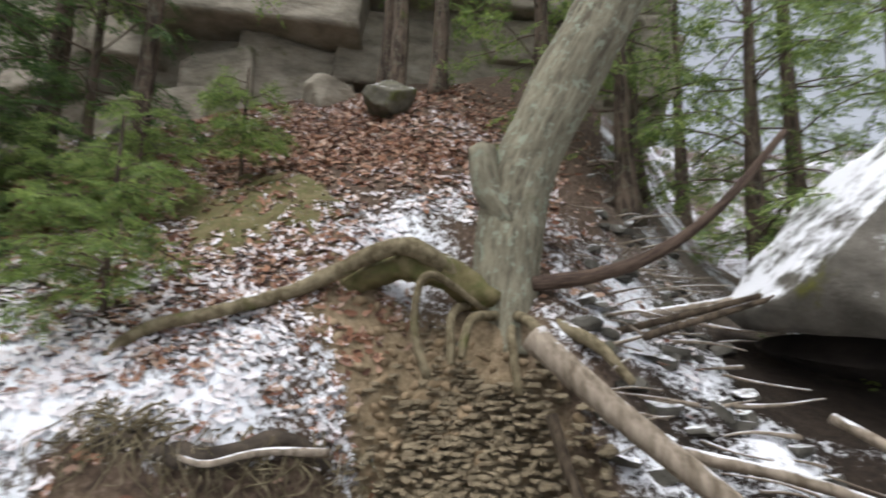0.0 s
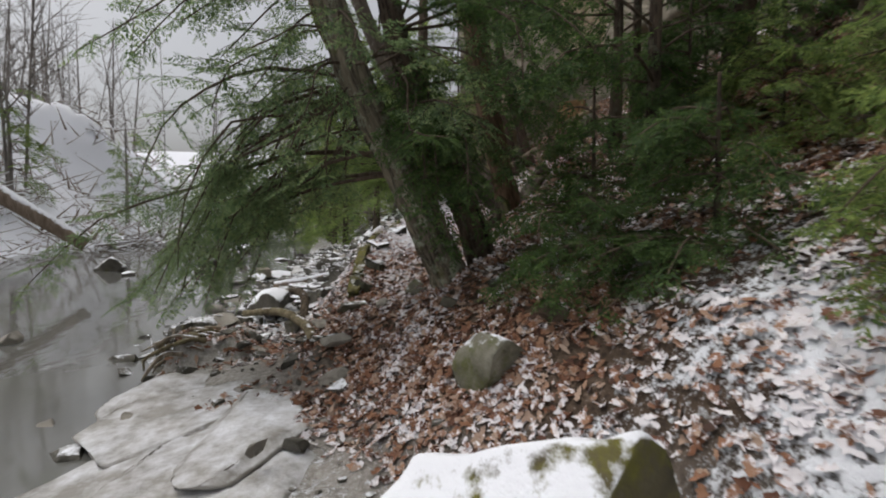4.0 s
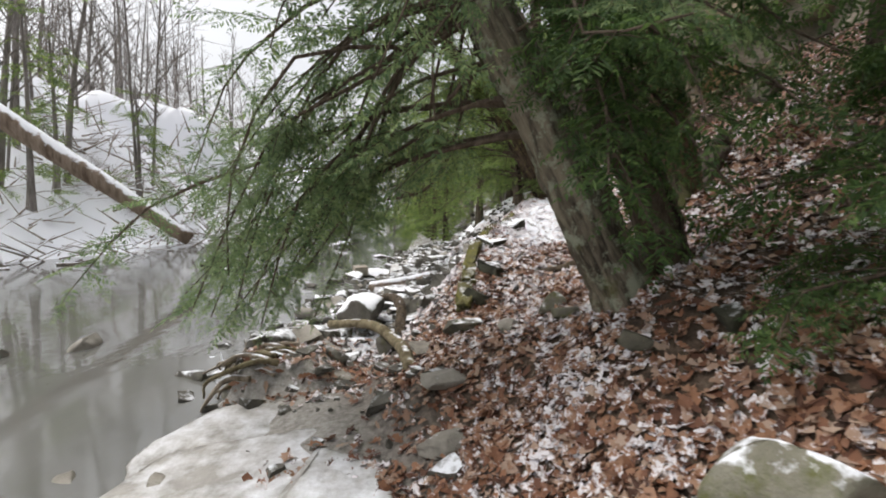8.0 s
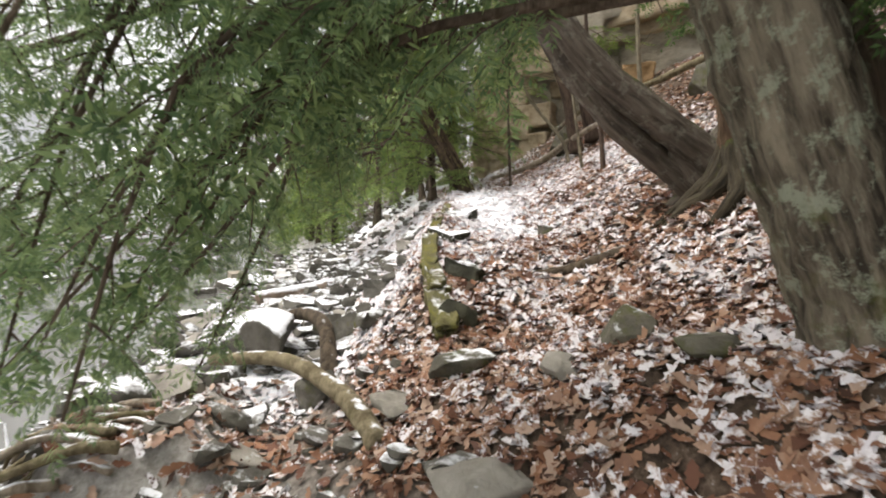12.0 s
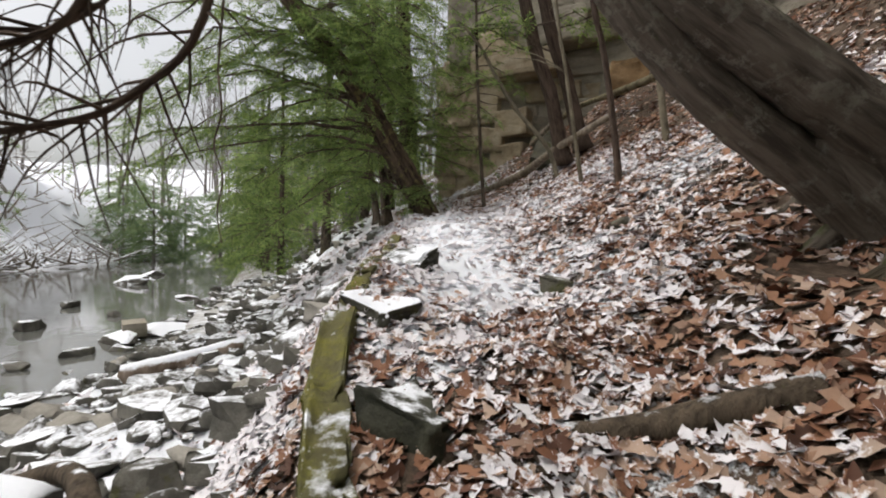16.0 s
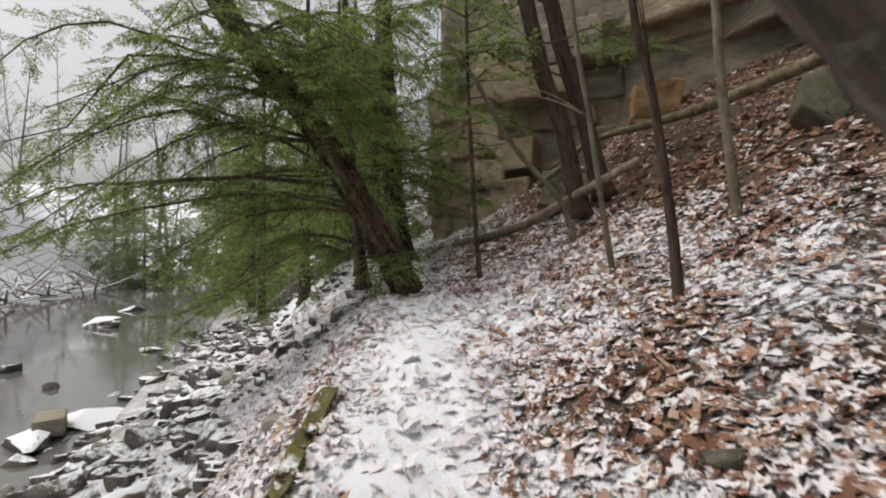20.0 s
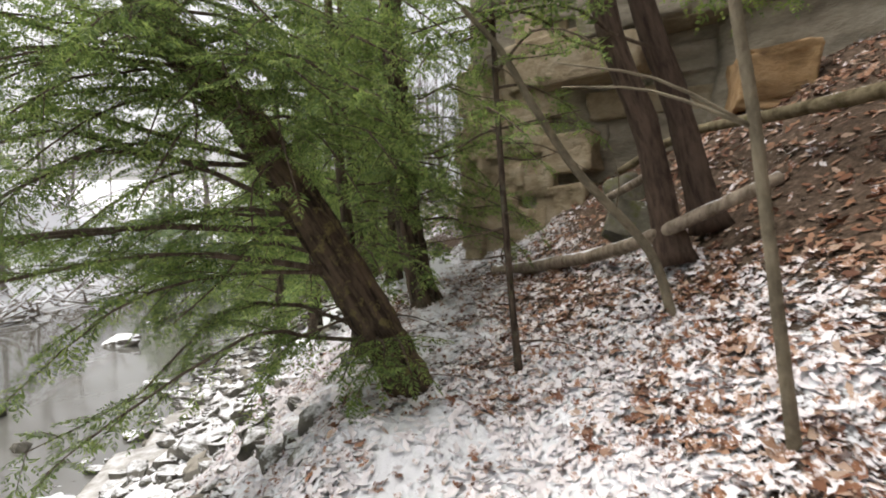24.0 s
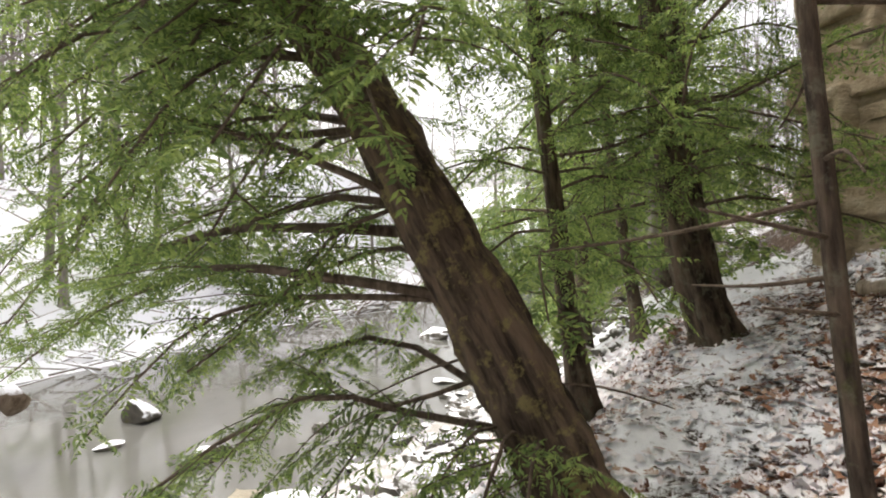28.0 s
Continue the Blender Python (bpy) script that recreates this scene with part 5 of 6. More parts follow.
for k in range(1000):
    x = min(max(-0.3 + 0.5 * grng.normal(), -1.7), 0.7)
    z = 0.45 + (0.95 + 0.45 * math.sin(x * 4.1 + 1.2) * math.sin(x * 1.7)) * grng.uniform() ** 1.35
    lo, hi = float(np.interp(x, SX, LIP_Y)), float(np.interp(x, SX, PATH_Y))
    face = lo + 0.02 + (hi - lo) * (z - 0.5) / 1.4 + grng.uniform(-0.08, 0.05) + 0.05 * math.sin(x * 5 + z * 3)
    size = (grng.uniform(0.03, 0.11), grng.uniform(0.05, 0.1), grng.uniform(0.006, 0.018))
    m = pose(x, face, round(z / 0.034) * 0.034 + grng.uniform(-0.008, 0.008), grng.uniform(-6, 4), grng.uniform(-4, 4), grng.uniform(-40, 40))
    q = int(grng.integers(8))
    if k < 290:
        ob = part("slab", shale_meshes[q], bank)
        ob.matrix_basis = m @ Matrix.Diagonal((*size, 1))
    else:
        v, f = SLABS[q]
        shale_rest.append(((v * size) @ np.array(m.to_3x3()).T + np.array(m.translation), f))
v, f = joined(shale_rest)
tagged(part("shale_chips", mesh_of("shale_chips", v, f, M_SHALE, smooth=False), bank), kind="stuff")
# turf and roots hanging over the low cut
turf = thing("turf_edge", "undercut turf edge with bare hanging rootlets", "bank", at=(-1.8, 6.8, 1.0))
rl = []
for k in range(150):
    x = grng.uniform(-2.3, -0.9)
    y = np.interp(x, SX, LIP_Y) + grng.uniform(-0.02, 0.2)
    z = ground_z(x, y) + 0.02
    p = np.array([x, y, z])
    q = p + np.array([grng.uniform(-0.12, 0.12), -grng.uniform(0.08, 0.22), -grng.uniform(0.02, 0.12)])
    r = q + np.array([grng.uniform(-0.24, 0.24), grng.uniform(-0.08, 0.1), -grng.uniform(0.1, 0.3)])
    w = (q + r) / 2 + grng.normal(size=3) * 0.05
    rl.append(tube([p, (p + q) / 2 + grng.normal(size=3) * 0.03, q, w, r], grng.uniform(0.003, 0.012), 0.003, sides=4, steps=4))
v, f = joined(rl)
tagged(part("root_mat", mesh_of("root_mat", v, tri(f), M_ROOT), turf), kind="stuff")
soil = stone_material("turf_soil", (0.025, 0.019, 0.014), (0.06, 0.046, 0.032), (0.13, 0.1, 0.07), scale=9.0)
turf_line = [(x, float(np.interp(x, SX, LIP_Y)) + 0.01 + 0.05 * math.sin(x * 9), float(np.interp(x, SX, LIP_Z)) - 0.02 + 0.03 * math.sin(x * 13)) for x in (-2.1, -1.9, -1.7, -1.5, -1.3, -1.1)]
part("turf_lip", limb_mesh("turf_lip", turf_line, 0.075, 0.06, soil, sides=12, rough=0.45, rng=grng, steps=6), turf, "dark overhanging soil lip")
part("root", limb_mesh("root", [(-1.0, 7.3, 0.95), (-1.25, 6.95, 1.0), (-1.5, 6.75, 0.95), (-1.75, 6.68, 1.02), (-2.0, 6.62, 0.92)], 0.028, 0.012, M_LOG, sides=8, rough=0.1, rng=grng, steps=6), turf, "bare pale root")
# moss mound on the slope
_mx, _my = np.meshgrid(np.linspace(-3.9, -1.6, 70), np.linspace(7.6, 9.3, 52), indexing="ij")
_in = 1 - ((_mx + 2.85) / 0.85) ** 2 - ((_my - 8.45) / 0.6) ** 2 + 1.3 * vnoise(_mx * 2.2, _my * 2.2, 61) + 0.5 * vnoise(_mx * 6, _my * 6, 62)
_mz = land(_mx, _my) + np.clip(_in, -0.5, 0.5) * 0.07 + 0.07 * vnoise(_mx * 7, _my * 7, 63) + 0.03 * vnoise(_mx * 17, _my * 17, 64)
_i, _j = np.meshgrid(np.arange(69), np.arange(51), indexing="ij")
_f = np.stack([_i * 52 + _j, (_i + 1) * 52 + _j, (_i + 1) * 52 + _j + 1, _i * 52 + _j + 1], -1).reshape(-1, 4)
tagged(new("mossy_mound", mesh_of("mossy_mound", np.stack([_mx, _my, _mz], -1).reshape(-1, 3), _f, M_MOSSEARTH)), "mossy earth mound on the leafy slope with snow patches", "mound")
for k, (p, s, m) in enumerate((((-2.6, 11.3), (0.8, 0.6, 0.5), M_MOSSY), ((-4.3, 12.2), (0.8, 0.6, 0.6), M_SAND), ((-8.0, 8.6), (0.6, 0.5, 0.45), M_MOSSY), ((-6.0, 9.6), (0.5, 0.5, 0.35), M_MOSSY))):
    rock("boulder", "mossy fallen boulder on the leafy slope below the cliff", p, s, m, 80 + k, "boulders below the cliff", turn=(0, 0, 40 * k))

# ---- the side gully ----
M_CURB = stone_material("dark_mossy_stone", (0.02, 0.02, 0.012), (0.05, 0.05, 0.03), (0.1, 0.095, 0.06), moss=0.4, snow=(0.95, 1.15), scale=4.0, mosscol=(0.1, 0.11, 0.025))
big = rock("overhanging_boulder", "huge tilted boulder capped with snow, dark and undercut beneath", (3.35, 9.6, 2.5), (1.75, 1.5, 1.15), M_SNOWROCK, 90, level=5, rough=0.04, cuts=0, planes=((0, 0.1, -1, 0.58), (-0.86, -0.12, 0.5, 0.54), (0.1, -1, 0.15, 0.62), (0.2, -0.6, 0.7, 0.75), (-0.7, 0.6, 0.2, 0.8)))
# added support stone, coloured as dark as the shaded cavity around it
rock("boulder", "boulder added under the overhang, near black with the cavity's shade in its colour", (3.6, 10.2, 1.5), (1.5, 0.7, 0.75), M_CAVITY, 91, level=4)
for pts, r, m, lab in (
    ([(0.25, 7.75, 1.72), (0.75, 7.6, 1.3), (1.3, 7.45, 0.9), (1.9, 7.3, 0.45)], 0.1, M_LOG, "pale weathered log leaning down into the pool, dusted with snow"),
    ([(0.35, 7.9, 1.2), (0.5, 7.75, 0.8), (0.75, 7.6, 0.4)], 0.045, M_DARKLOG, "dark broken branch leaning in the pool"),
    ([(1.0, 8.6, 1.75), (1.6, 8.9, 1.95), (2.2, 9.1, 2.15)], 0.035, M_DARKLOG, "dark dead branch across the gully"),
    ([(0.6, 9.2, 1.75), (1.2, 9.0, 1.9), (1.9, 8.9, 2.1)], 0.04, M_DARKLOG, "dark dead branch across the gully"),
    ([(1.2, 8.3, 0.95), (1.8, 8.1, 0.9), (2.5, 7.9, 0.75)], 0.05, M_LOG, "pale snow-dusted branch in the gully"),
    ([(2.1, 8.3, 1.25), (2.6, 7.8, 0.95), (3.1, 7.3, 0.7)], 0.04, M_LOG, "pale snow-dusted branch in the gully"),
    ([(0.5, 9.9, 1.9), (1.2, 9.8, 2.0), (2.2, 10.0, 2.2)], 0.06, M_LOG, "pale snow-dusted branch in the gully"),
    ([(0.8, 10.9, 2.0), (1.8, 10.5, 2.1), (2.7, 10.6, 2.2)], 0.06, M_LOG, "pale snow-dusted branch in the gully"),
):
    ob = new("fallen_branch", limb_mesh("fallen_branch", pts, r, r * 0.6, m, sides=10, rough=0.1, rng=grng, steps=6))
    tagged(ob, lab, "branch", "dead wood in the gully")
gl, gs = [], []
for k in range(240):
    x, y = grng.uniform(0.5, 3.6), 7.2 + 4.8 * grng.uniform() ** 1.7
    if x > 1.75 and y > 8.7:
        continue
    z = ground_z(x, y)
    a, ln = grng.uniform(-1.1, 1.1) + (math.pi if k % 2 else 0), grng.uniform(0.25, 0.8)
    p = np.array([x, y, z + grng.uniform(0.03, 0.25)])
    q = p + np.array([math.cos(a) * ln, math.sin(a) * ln, grng.uniform(-0.1, 0.14)])
    gl.append(tube([p, (p + q) / 2 + (0, 0, grng.uniform(-0.03, 0.05)), q], grng.uniform(0.008, 0.024), 0.005, sides=5, steps=3))
    v, f = rock_geo((grng.uniform(0.06, 0.22), grng.uniform(0.06, 0.16), grng.uniform(0.02, 0.06)), grng, 2, 7, 0.05, slab=True, turn=(grng.uniform(-25, 25), grng.uniform(-25, 25), grng.uniform(0, 180)))
    gs.append((v + (x, y, z + 0.02), f))
v, f = joined(gl)
tagged(new("stick_jumble", mesh_of("stick_jumble", v, tri(f), M_LOG)), "jumble of dead sticks dusted with snow filling the gully", "branches", kind="stuff")
v, f = joined(gs)
tagged(new("gully_stones", mesh_of("gully_stones", v, f, M_SHORE, smooth=False)), "broken flat stones dusted with snow filling the gully", "stones", kind="stuff")

# ---- rocks beside the way ----
rock("boulder", "big boulder with a snow-covered top and a mossy brown side", (-2.75, 5.05, 0.6), (0.95, 0.85, 0.8), M_BOULDER, 104, level=5, rough=0.08, cuts=0, planes=((0.408, -0.588, 0.697, 0.458), (0.9, 0.38, 0.2, 0.5), (-0.35, 0.52, 0.78, 0.84), (-0.62, 0.1, 0.75, 0.6), (-0.45, -0.8, 0.4, 0.72), (0.45, -0.88, 0.1, 0.7), (0.2, 0.95, 0.2, 0.72), (0.75, 0.1, 0.66, 0.74)))
M_DARKSTONE = stone_material("brown_stone", (0.05, 0.035, 0.025), (0.12, 0.08, 0.055), (0.2, 0.14, 0.1), scale=6.0)
M_WEDGE = stone_material("wedge_stone", (0.1, 0.095, 0.07), (0.2, 0.19, 0.14), (0.3, 0.29, 0.23), moss=0.5, snow=(0.72, 0.95), scale=5.0, mosscol=(0.15, 0.16, 0.05))
for p, s, m, lab, sd, turn in (
    ((-4.45, 5.33, 0.9), (0.4, 0.3, 0.3), M_WEDGE, "pale mossy wedge-shaped stone dusted with snow", 111, (18, 12, 60)),
    ((-4.42, 5.75, 1.1), (0.2, 0.13, 0.11), M_DARKSTONE, "rounded brown stone among leaves", 112, (0, 0, 20)),
    ((-5.3, 5.55, 0.98), (0.16, 0.14, 0.1), M_CURB, "rounded mossy stone with a snowy top", 113, (0, 0, 0)),
    ((-7.0, 4.6, 0.86), (0.3, 0.2, 0.14), M_PALE, "pale angular stone half sunk in leaves", 114, (8, 12, 30)),
    ((-7.05, 4.95, 0.98), (0.27, 0.2, 0.17), M_MOSSY, "mossy angular stone half sunk in leaves", 115, (0, 10, 10)),
    ((-6.55, 4.15, 0.5), (0.3, 0.2, 0.12), M_PALE, "mossy stone half sunk in leaves", 116, (0, 0, 70)),
    ((-6.45, 5.0, 0.93), (0.2, 0.16, 0.1), M_MOSSY, "mossy stone half sunk in leaves", 117, (0, 0, 70)),
    ((-5.95, 4.15, 0.46), (0.4, 0.16, 0.08), M_PALE, "long mossy stone half sunk in leaves", 118, (0, 0, 120)),
    ((-5.6, 5.2, 0.86), (0.2, 0.16, 0.09), M_MOSSY, "mossy stone half sunk in leaves", 119, (0, 0, 30)),
    ((-7.5, 4.2, 0.68), (0.26, 0.2, 0.16), M_MOSSY, "dark mossy stone below the path edge", 120, (0, 0, 50)),
    ((-8.1, 4.3, 0.86), (0.34, 0.2, 0.2), M_CURB, "dark mossy stone below the path edge", 121, (0, 10, 40)),
    ((-9.5, 2.72, 0.54), (0.56, 0.5, 0.3), M_SNOWROCK, "rounded stone capped with smooth snow", 122, (0, 0, 30)),
    ((-8.4, 3.35, 0.42), (0.3, 0.26, 0.2), M_ROCK, "dark stone dusted with snow", 123, (0, 0, 10)),
    ((-9.35, 3.55, 0.55), (0.34, 0.27, 0.26), M_ROCK, "dark stone dusted with snow", 124, (0, 0, 80)),
    ((-9.9, 3.4, 0.6), (0.34, 0.26, 0.14), M_ROCK, "flat dark stone dusted with snow", 125, (0, 8, 20)),
    ((-12.5, 9.4, 3.75), (0.42, 0.4, 0.45), M_MOSSY, "upright mossy boulder on the leafy slope", 130, (0, 0, 0)),
    ((-10.3, 6.35, 1.95), (0.14, 0.12, 0.07), M_MOSSY, "small mossy stone in leaves", 131, (0, 0, 0)),
    ((-16.4, 8.6, 3.7), (0.7, 0.4, 0.45), M_MOSSY, "mossy boulder at the foot of the cliff", 133, (0, 20, 30)),
    ((-17.3, 9.0, 4.0), (0.6, 0.45, 0.5), M_MOSSY, "mossy boulder at the foot of the cliff", 134, (0, 0, 60)),
):
    rock("stone", lab, (p[0], p[1], max(p[2], ground_z(p[0], p[1]) + 0.1 * s[2])), s, m, sd, "stones beside the path", turn=turn, level=4 if s[0] > 0.25 else 3)
M_DARKBLOCK = stone_material("dark_snow_topped_stone", (0.018, 0.018, 0.012), (0.05, 0.048, 0.033), (0.1, 0.095, 0.07), moss=0.42, snow=(0.62, 0.86, 7.0), scale=5.0, mosscol=(0.12, 0.125, 0.03))
for x, y, up, size, m, lab, sd, turn in (
    (-9.6, 4.5, -0.1, (0.36, 0.26, 0.28), M_DARKBLOCK, "dark angular stone with a snowy top at the path edge", 126, (3, 9, 34)),
    (-10.5, 4.8, -0.09, (0.44, 0.36, 0.3), M_DARKBLOCK, "dark wedge of stone with a snowy top at the path edge", 127, (5, 10, -32)),
    (-8.75, 4.55, -0.06, (0.34, 0.3, 0.24), M_CURB, "dark angular stone sunk in leaves", 128, (-6, 4, 40)),
    (-10.05, 5.75, -0.02, (0.24, 0.16, 0.14), M_MOSSY, "small squared mossy stone sunk in leaves", 132, (4, 6, 35)),
):
    ob = new("stone", mesh_of("stone", *block_geo(size, np.random.default_rng(sd), 4, 0.17), m))
    ob.matrix_basis = pose(x, y, ground_z(x, y) + up, *turn)
    tagged(ob, lab, "rock", "stones beside the path")
# mossy slabs that edge the path
M_EDGE = stone_material("path_edge_moss", (0.06, 0.055, 0.025), (0.12, 0.11, 0.04), (0.2, 0.18, 0.06), moss=0.5, scale=7, snow=(1.05, 1.3), mosscol=(0.22, 0.205, 0.035))
for k, (x, size) in enumerate(((-8.2, (0.56, 0.17, 0.3)), (-8.7, (0.56, 0.16, 0.3)), (-9.2, (0.58, 0.14, 0.26)), (-9.7, (0.56, 0.12, 0.22)), (-10.2, (0.56, 0.12, 0.2)), (-10.7, (0.54, 0.11, 0.18)), (-11.2, (0.56, 0.1, 0.16)), (-11.7, (0.54, 0.1, 0.15)))):
    ya, yb = (float(np.interp(x + d, SX, LIP_Y)) + 0.04 for d in (0.25, -0.25))
    za, zb = ground_z(x + 0.25, ya + 0.06), ground_z(x - 0.25, yb + 0.06)
    ob = new("path_edge_stone", mesh_of("path_edge_stone", *block_geo(size, np.random.default_rng(240 + k), 4, 0.2), M_EDGE))
    ob.matrix_basis = pose(x, (ya + yb) / 2, (za + zb) / 2 - 0.28 * size[2], (8, -6, 4, -3)[k % 4], math.degrees(math.atan2(zb - za, 0.5)), math.degrees(math.atan2(ya - yb, 0.5)))
    tagged(ob, "long slab edging the path, thick with yellow-green moss", "stone", "mossy slabs along the path edge")
# bedrock ledge at the water
for k, (x, y, s) in enumerate(((-4.7, 3.35, (1.7, 1.25, 0.12)), (-5.75, 2.75, (1.6, 1.0, 0.12)), (-6.65, 2.45, (1.1, 0.7, 0.1)), (-3.4, 3.7, (1.6, 1.35, 0.12)), (-4.3, 2.6, (1.6, 0.9, 0.11)), (-1.8, 3.4, (1.7, 1.5, 0.1)), (-5.3, 3.5, (1.3, 0.7, 0.12)), (-18.6, 2.1, (1.5, 0.75, 0.09)), (-20.6, 2.0, (1.6, 0.7, 0.09)), (-16.9, 2.3, (0.9, 0.5, 0.08)))):
    rock("bedrock_ledge", "flat grey bedrock ledge at the water, frosted with thin snow", (x, y, ground_z(x, y) - 0.03), s, M_SLAB, 150 + k, "flat bedrock ledges", turn=(7, 1, 0), level=5, slab=True, cuts=13, rough=0.05, category="ledge")
ob = new("stone_block", mesh_of("stone_block", *block_geo((0.62, 0.4, 0.26), np.random.default_rng(5), 4, 0.04), M_SAND))
ob.matrix_basis = pose(-17.35, 0.95, 0.2, 2, -3, 20)
tagged(ob, "squared yellowish stone block at the water's edge", "stone")
rock("stone_chip", "pale broken stone block on the flat ledge", (-4.55, 3.72, 0.42), (0.16, 0.07, 0.05), M_PALE, 160, turn=(0, -10, 150), slab=True)
rock("stone_chip", "pale broken flat stone at the water's edge", (-5.9, 2.25, 0.1), (0.2, 0.12, 0.05), M_PALE, 161, turn=(0, 4, 30), slab=True)

# rocks in and along the creek
for k, (x, y, s, m) in enumerate(((-9.3, -1.0, (0.5, 0.26, 0.12), M_PALE), (-8.7, -1.7, (0.3, 0.2, 0.09), M_PALE), (-29, -2.8, (1.3, 0.7, 0.28), M_SNOWROCK), (-19.2, -4.4, (0.8, 0.5, 0.4), M_SNOWROCK), (-18.0, -3.3, (0.3, 0.2, 0.12), M_SNOWROCK), (-18.6, -1.3, (0.6, 0.35, 0.14), M_ROCK), (-17.0, 0.9, (0.75, 0.4, 0.2), M_SNOWROCK), (-17.9, 1.2, (0.7, 0.45, 0.2), M_SNOWROCK), (-16.0, 0.6, (0.35, 0.2, 0.08), M_ROCK), (-22, -2.0, (0.5, 0.3, 0.12), M_ROCK), (-20.3, -0.4, (0.4, 0.3, 0.1), M_ROCK), (-15.2, 0.2, (0.3, 0.2, 0.06), M_ROCK), (-24, 0.2, (0.5, 0.3, 0.12), M_SNOWROCK), (-34, -3.5, (0.9, 0.5, 0.2), M_SNOWROCK))):
    rock("creek_rock", "low flat rock standing in the creek, white with snow" if m is M_SNOWROCK else "low flat grey rock standing in the creek", (x, y, s[2] * 0.3), s, m, 170 + k, "rocks in the creek", turn=(0, 0, 37 * k), slab=m is not M_SNOWROCK)
srng = np.random.default_rng(7)
kinds = [rock_geo((1, 1, 1), np.random.default_rng(200 + k), 3, 12, 0.11, slab=True) for k in range(9)]
small = [rock_geo((1, 1, 1), np.random.default_rng(220 + k), 2, 9, 0.1, slab=True) for k in range(6)]
near, rest = 0, {M_SHORE: [], M_ROCK: []}
shore_group = "flat stones along the shore"
meshes = {}
for k in range(2400):
    x = srng.uniform(-27, -7) if k % 5 else srng.uniform(-7.5, -3)
    ya, yb = np.interp(x, SX, SHORE) - 0.6, np.interp(x, SX, LIP_Y) - 0.25
    y = ya + (yb - ya) * srng.uniform() ** 0.85
    if -9.2 < x and srng.uniform() < (0.45 if x < -7.4 else 0.82):
        continue
    if x < -11 and y > np.interp(x, SX, BEACH_Y) + 0.45 and srng.uniform() < 0.7:
        continue
    big_s = srng.uniform() ** 3
    s = np.array([0.06 + 0.3 * big_s, 0.05 + 0.22 * big_s, 0.02 + 0.07 * big_s]) * srng.uniform(0.7, 1.2)
    if x > -7.5:
        s *= 0.6
    z = max(ground_z(x, y), -0.06) + s[2] * 0.5
    turn = (srng.normal() * 13, srng.normal() * 13, srng.uniform(0, 360))
    stone = M_SHORE if x < -8 else M_ROCK
    m = (stone, M_PALE, stone, stone)[k % 4]
    if s[0] > 0.17 and near < 260:
        near += 1
        key = (k % 9, m.name)
        if key not in meshes:
            meshes[key] = mesh_of("shore_stone", *kinds[k % 9], m, smooth=True)
        ob = new("shore_stone", meshes[key])
        ob.matrix_basis = pose(x, y, z, *turn) @ Matrix.Diagonal((*s, 1))
        tagged(ob, "flat broken shore stone dusted with snow", "stone", shore_group)
    else:
        v, f = small[k % 6]
        v = (v * s) @ np.array(Euler([radians(a) for a in turn]).to_matrix()).T + (x, y, z)
        rest[stone].append((v, f))
for stone, lab in ((M_SHORE, "small broken shale rubble along the shore, white with snow"), (M_ROCK, "small broken shale rubble by the ledge, dusted with snow")):
    v, f = joined(rest[stone])
    tagged(new("shore_rubble", mesh_of("shore_rubble", v, f, stone, smooth=False)), lab, "stones", kind="stuff")

# bare roots and sticks of the undercut point
point = thing("root_tangle", "tangle of bare pale roots over an undercut point by the water", "roots", at=(-7.8, 2.1, 0.4))
prng = np.random.default_rng(77)
for k in range(18):
    x, y = prng.uniform(-8.5, -7.5), prng.uniform(1.95, 2.35)
    z = ground_z(x, y) + 0.02
    dx, fall = prng.uniform(-0.2, 0.3), prng.uniform(0.1, 0.42)
    p = [(x, y + 0.15, z), (x + dx * 0.4, y - 0.05, z + 0.02), (x + dx * 0.8, 1.84 - prng.uniform(0, 0.08), z - fall * 0.5), (x + dx, 1.8 - prng.uniform(0, 0.15), max(z - fall, 0.01))]
    part("root", limb_mesh("root", p, prng.uniform(0.016, 0.04), 0.01, M_LOG if k % 3 else M_ROOT, sides=7, rough=0.15, rng=prng, steps=4), point)

# ---- logs ----
def log(name, pts, r0, r1, m, lab, group="", category="log", **kw):
    rng = np.random.default_rng(len(lab))
    ob = new(name, limb_mesh(name, pts, r0, r1, m, sides=12, rough=0.08, rng=rng, steps=8))
    return tagged(ob, lab, category, group)


log("fallen_log", [(-18.8, 7.55, 2.98), (-17.8, 7.95, 3.13), (-16.4, 8.15, 3.33), (-15.4, 8.15, 3.5), (-14.9, 8.35, 3.7), (-14.4, 8.75, 4.0)], 0.1, 0.05, M_LOG, "long bare fallen log lying against the dark trunks")
log("fallen_log", [(-17.7, 9.1, 4.45), (-16.5, 9.35, 4.75), (-15.0, 9.35, 4.65), (-13.8, 9.35, 4.6), (-12.6, 9.6, 4.75)], 0.05, 0.07, M_ROOT, "thin fallen log along the foot of the cliff")
log("fallen_log", [(-16.9, 8.5, 4.0), (-16.0, 8.4, 4.1), (-15.2, 8.3, 4.2)], 0.05, 0.04, M_LOG, "short dead branch propped on the boulders")
log("fallen_log", [(-14.25, 3.62, 0.56), (-13.95, 3.1, 0.48), (-13.65, 2.6, 0.4), (-13.35, 2.1, 0.33)], 0.085, 0.11, M_SNOWLOG, "snow-topped driftwood log on the rocky shore")
log("fallen_log", [(-7.3, 3.75, 0.5), (-7.9, 3.55, 0.56), (-8.6, 3.1, 0.6), (-9.0, 2.5, 0.5)], 0.07, 0.05, M_ROOT, "curved bare driftwood root on the shore")
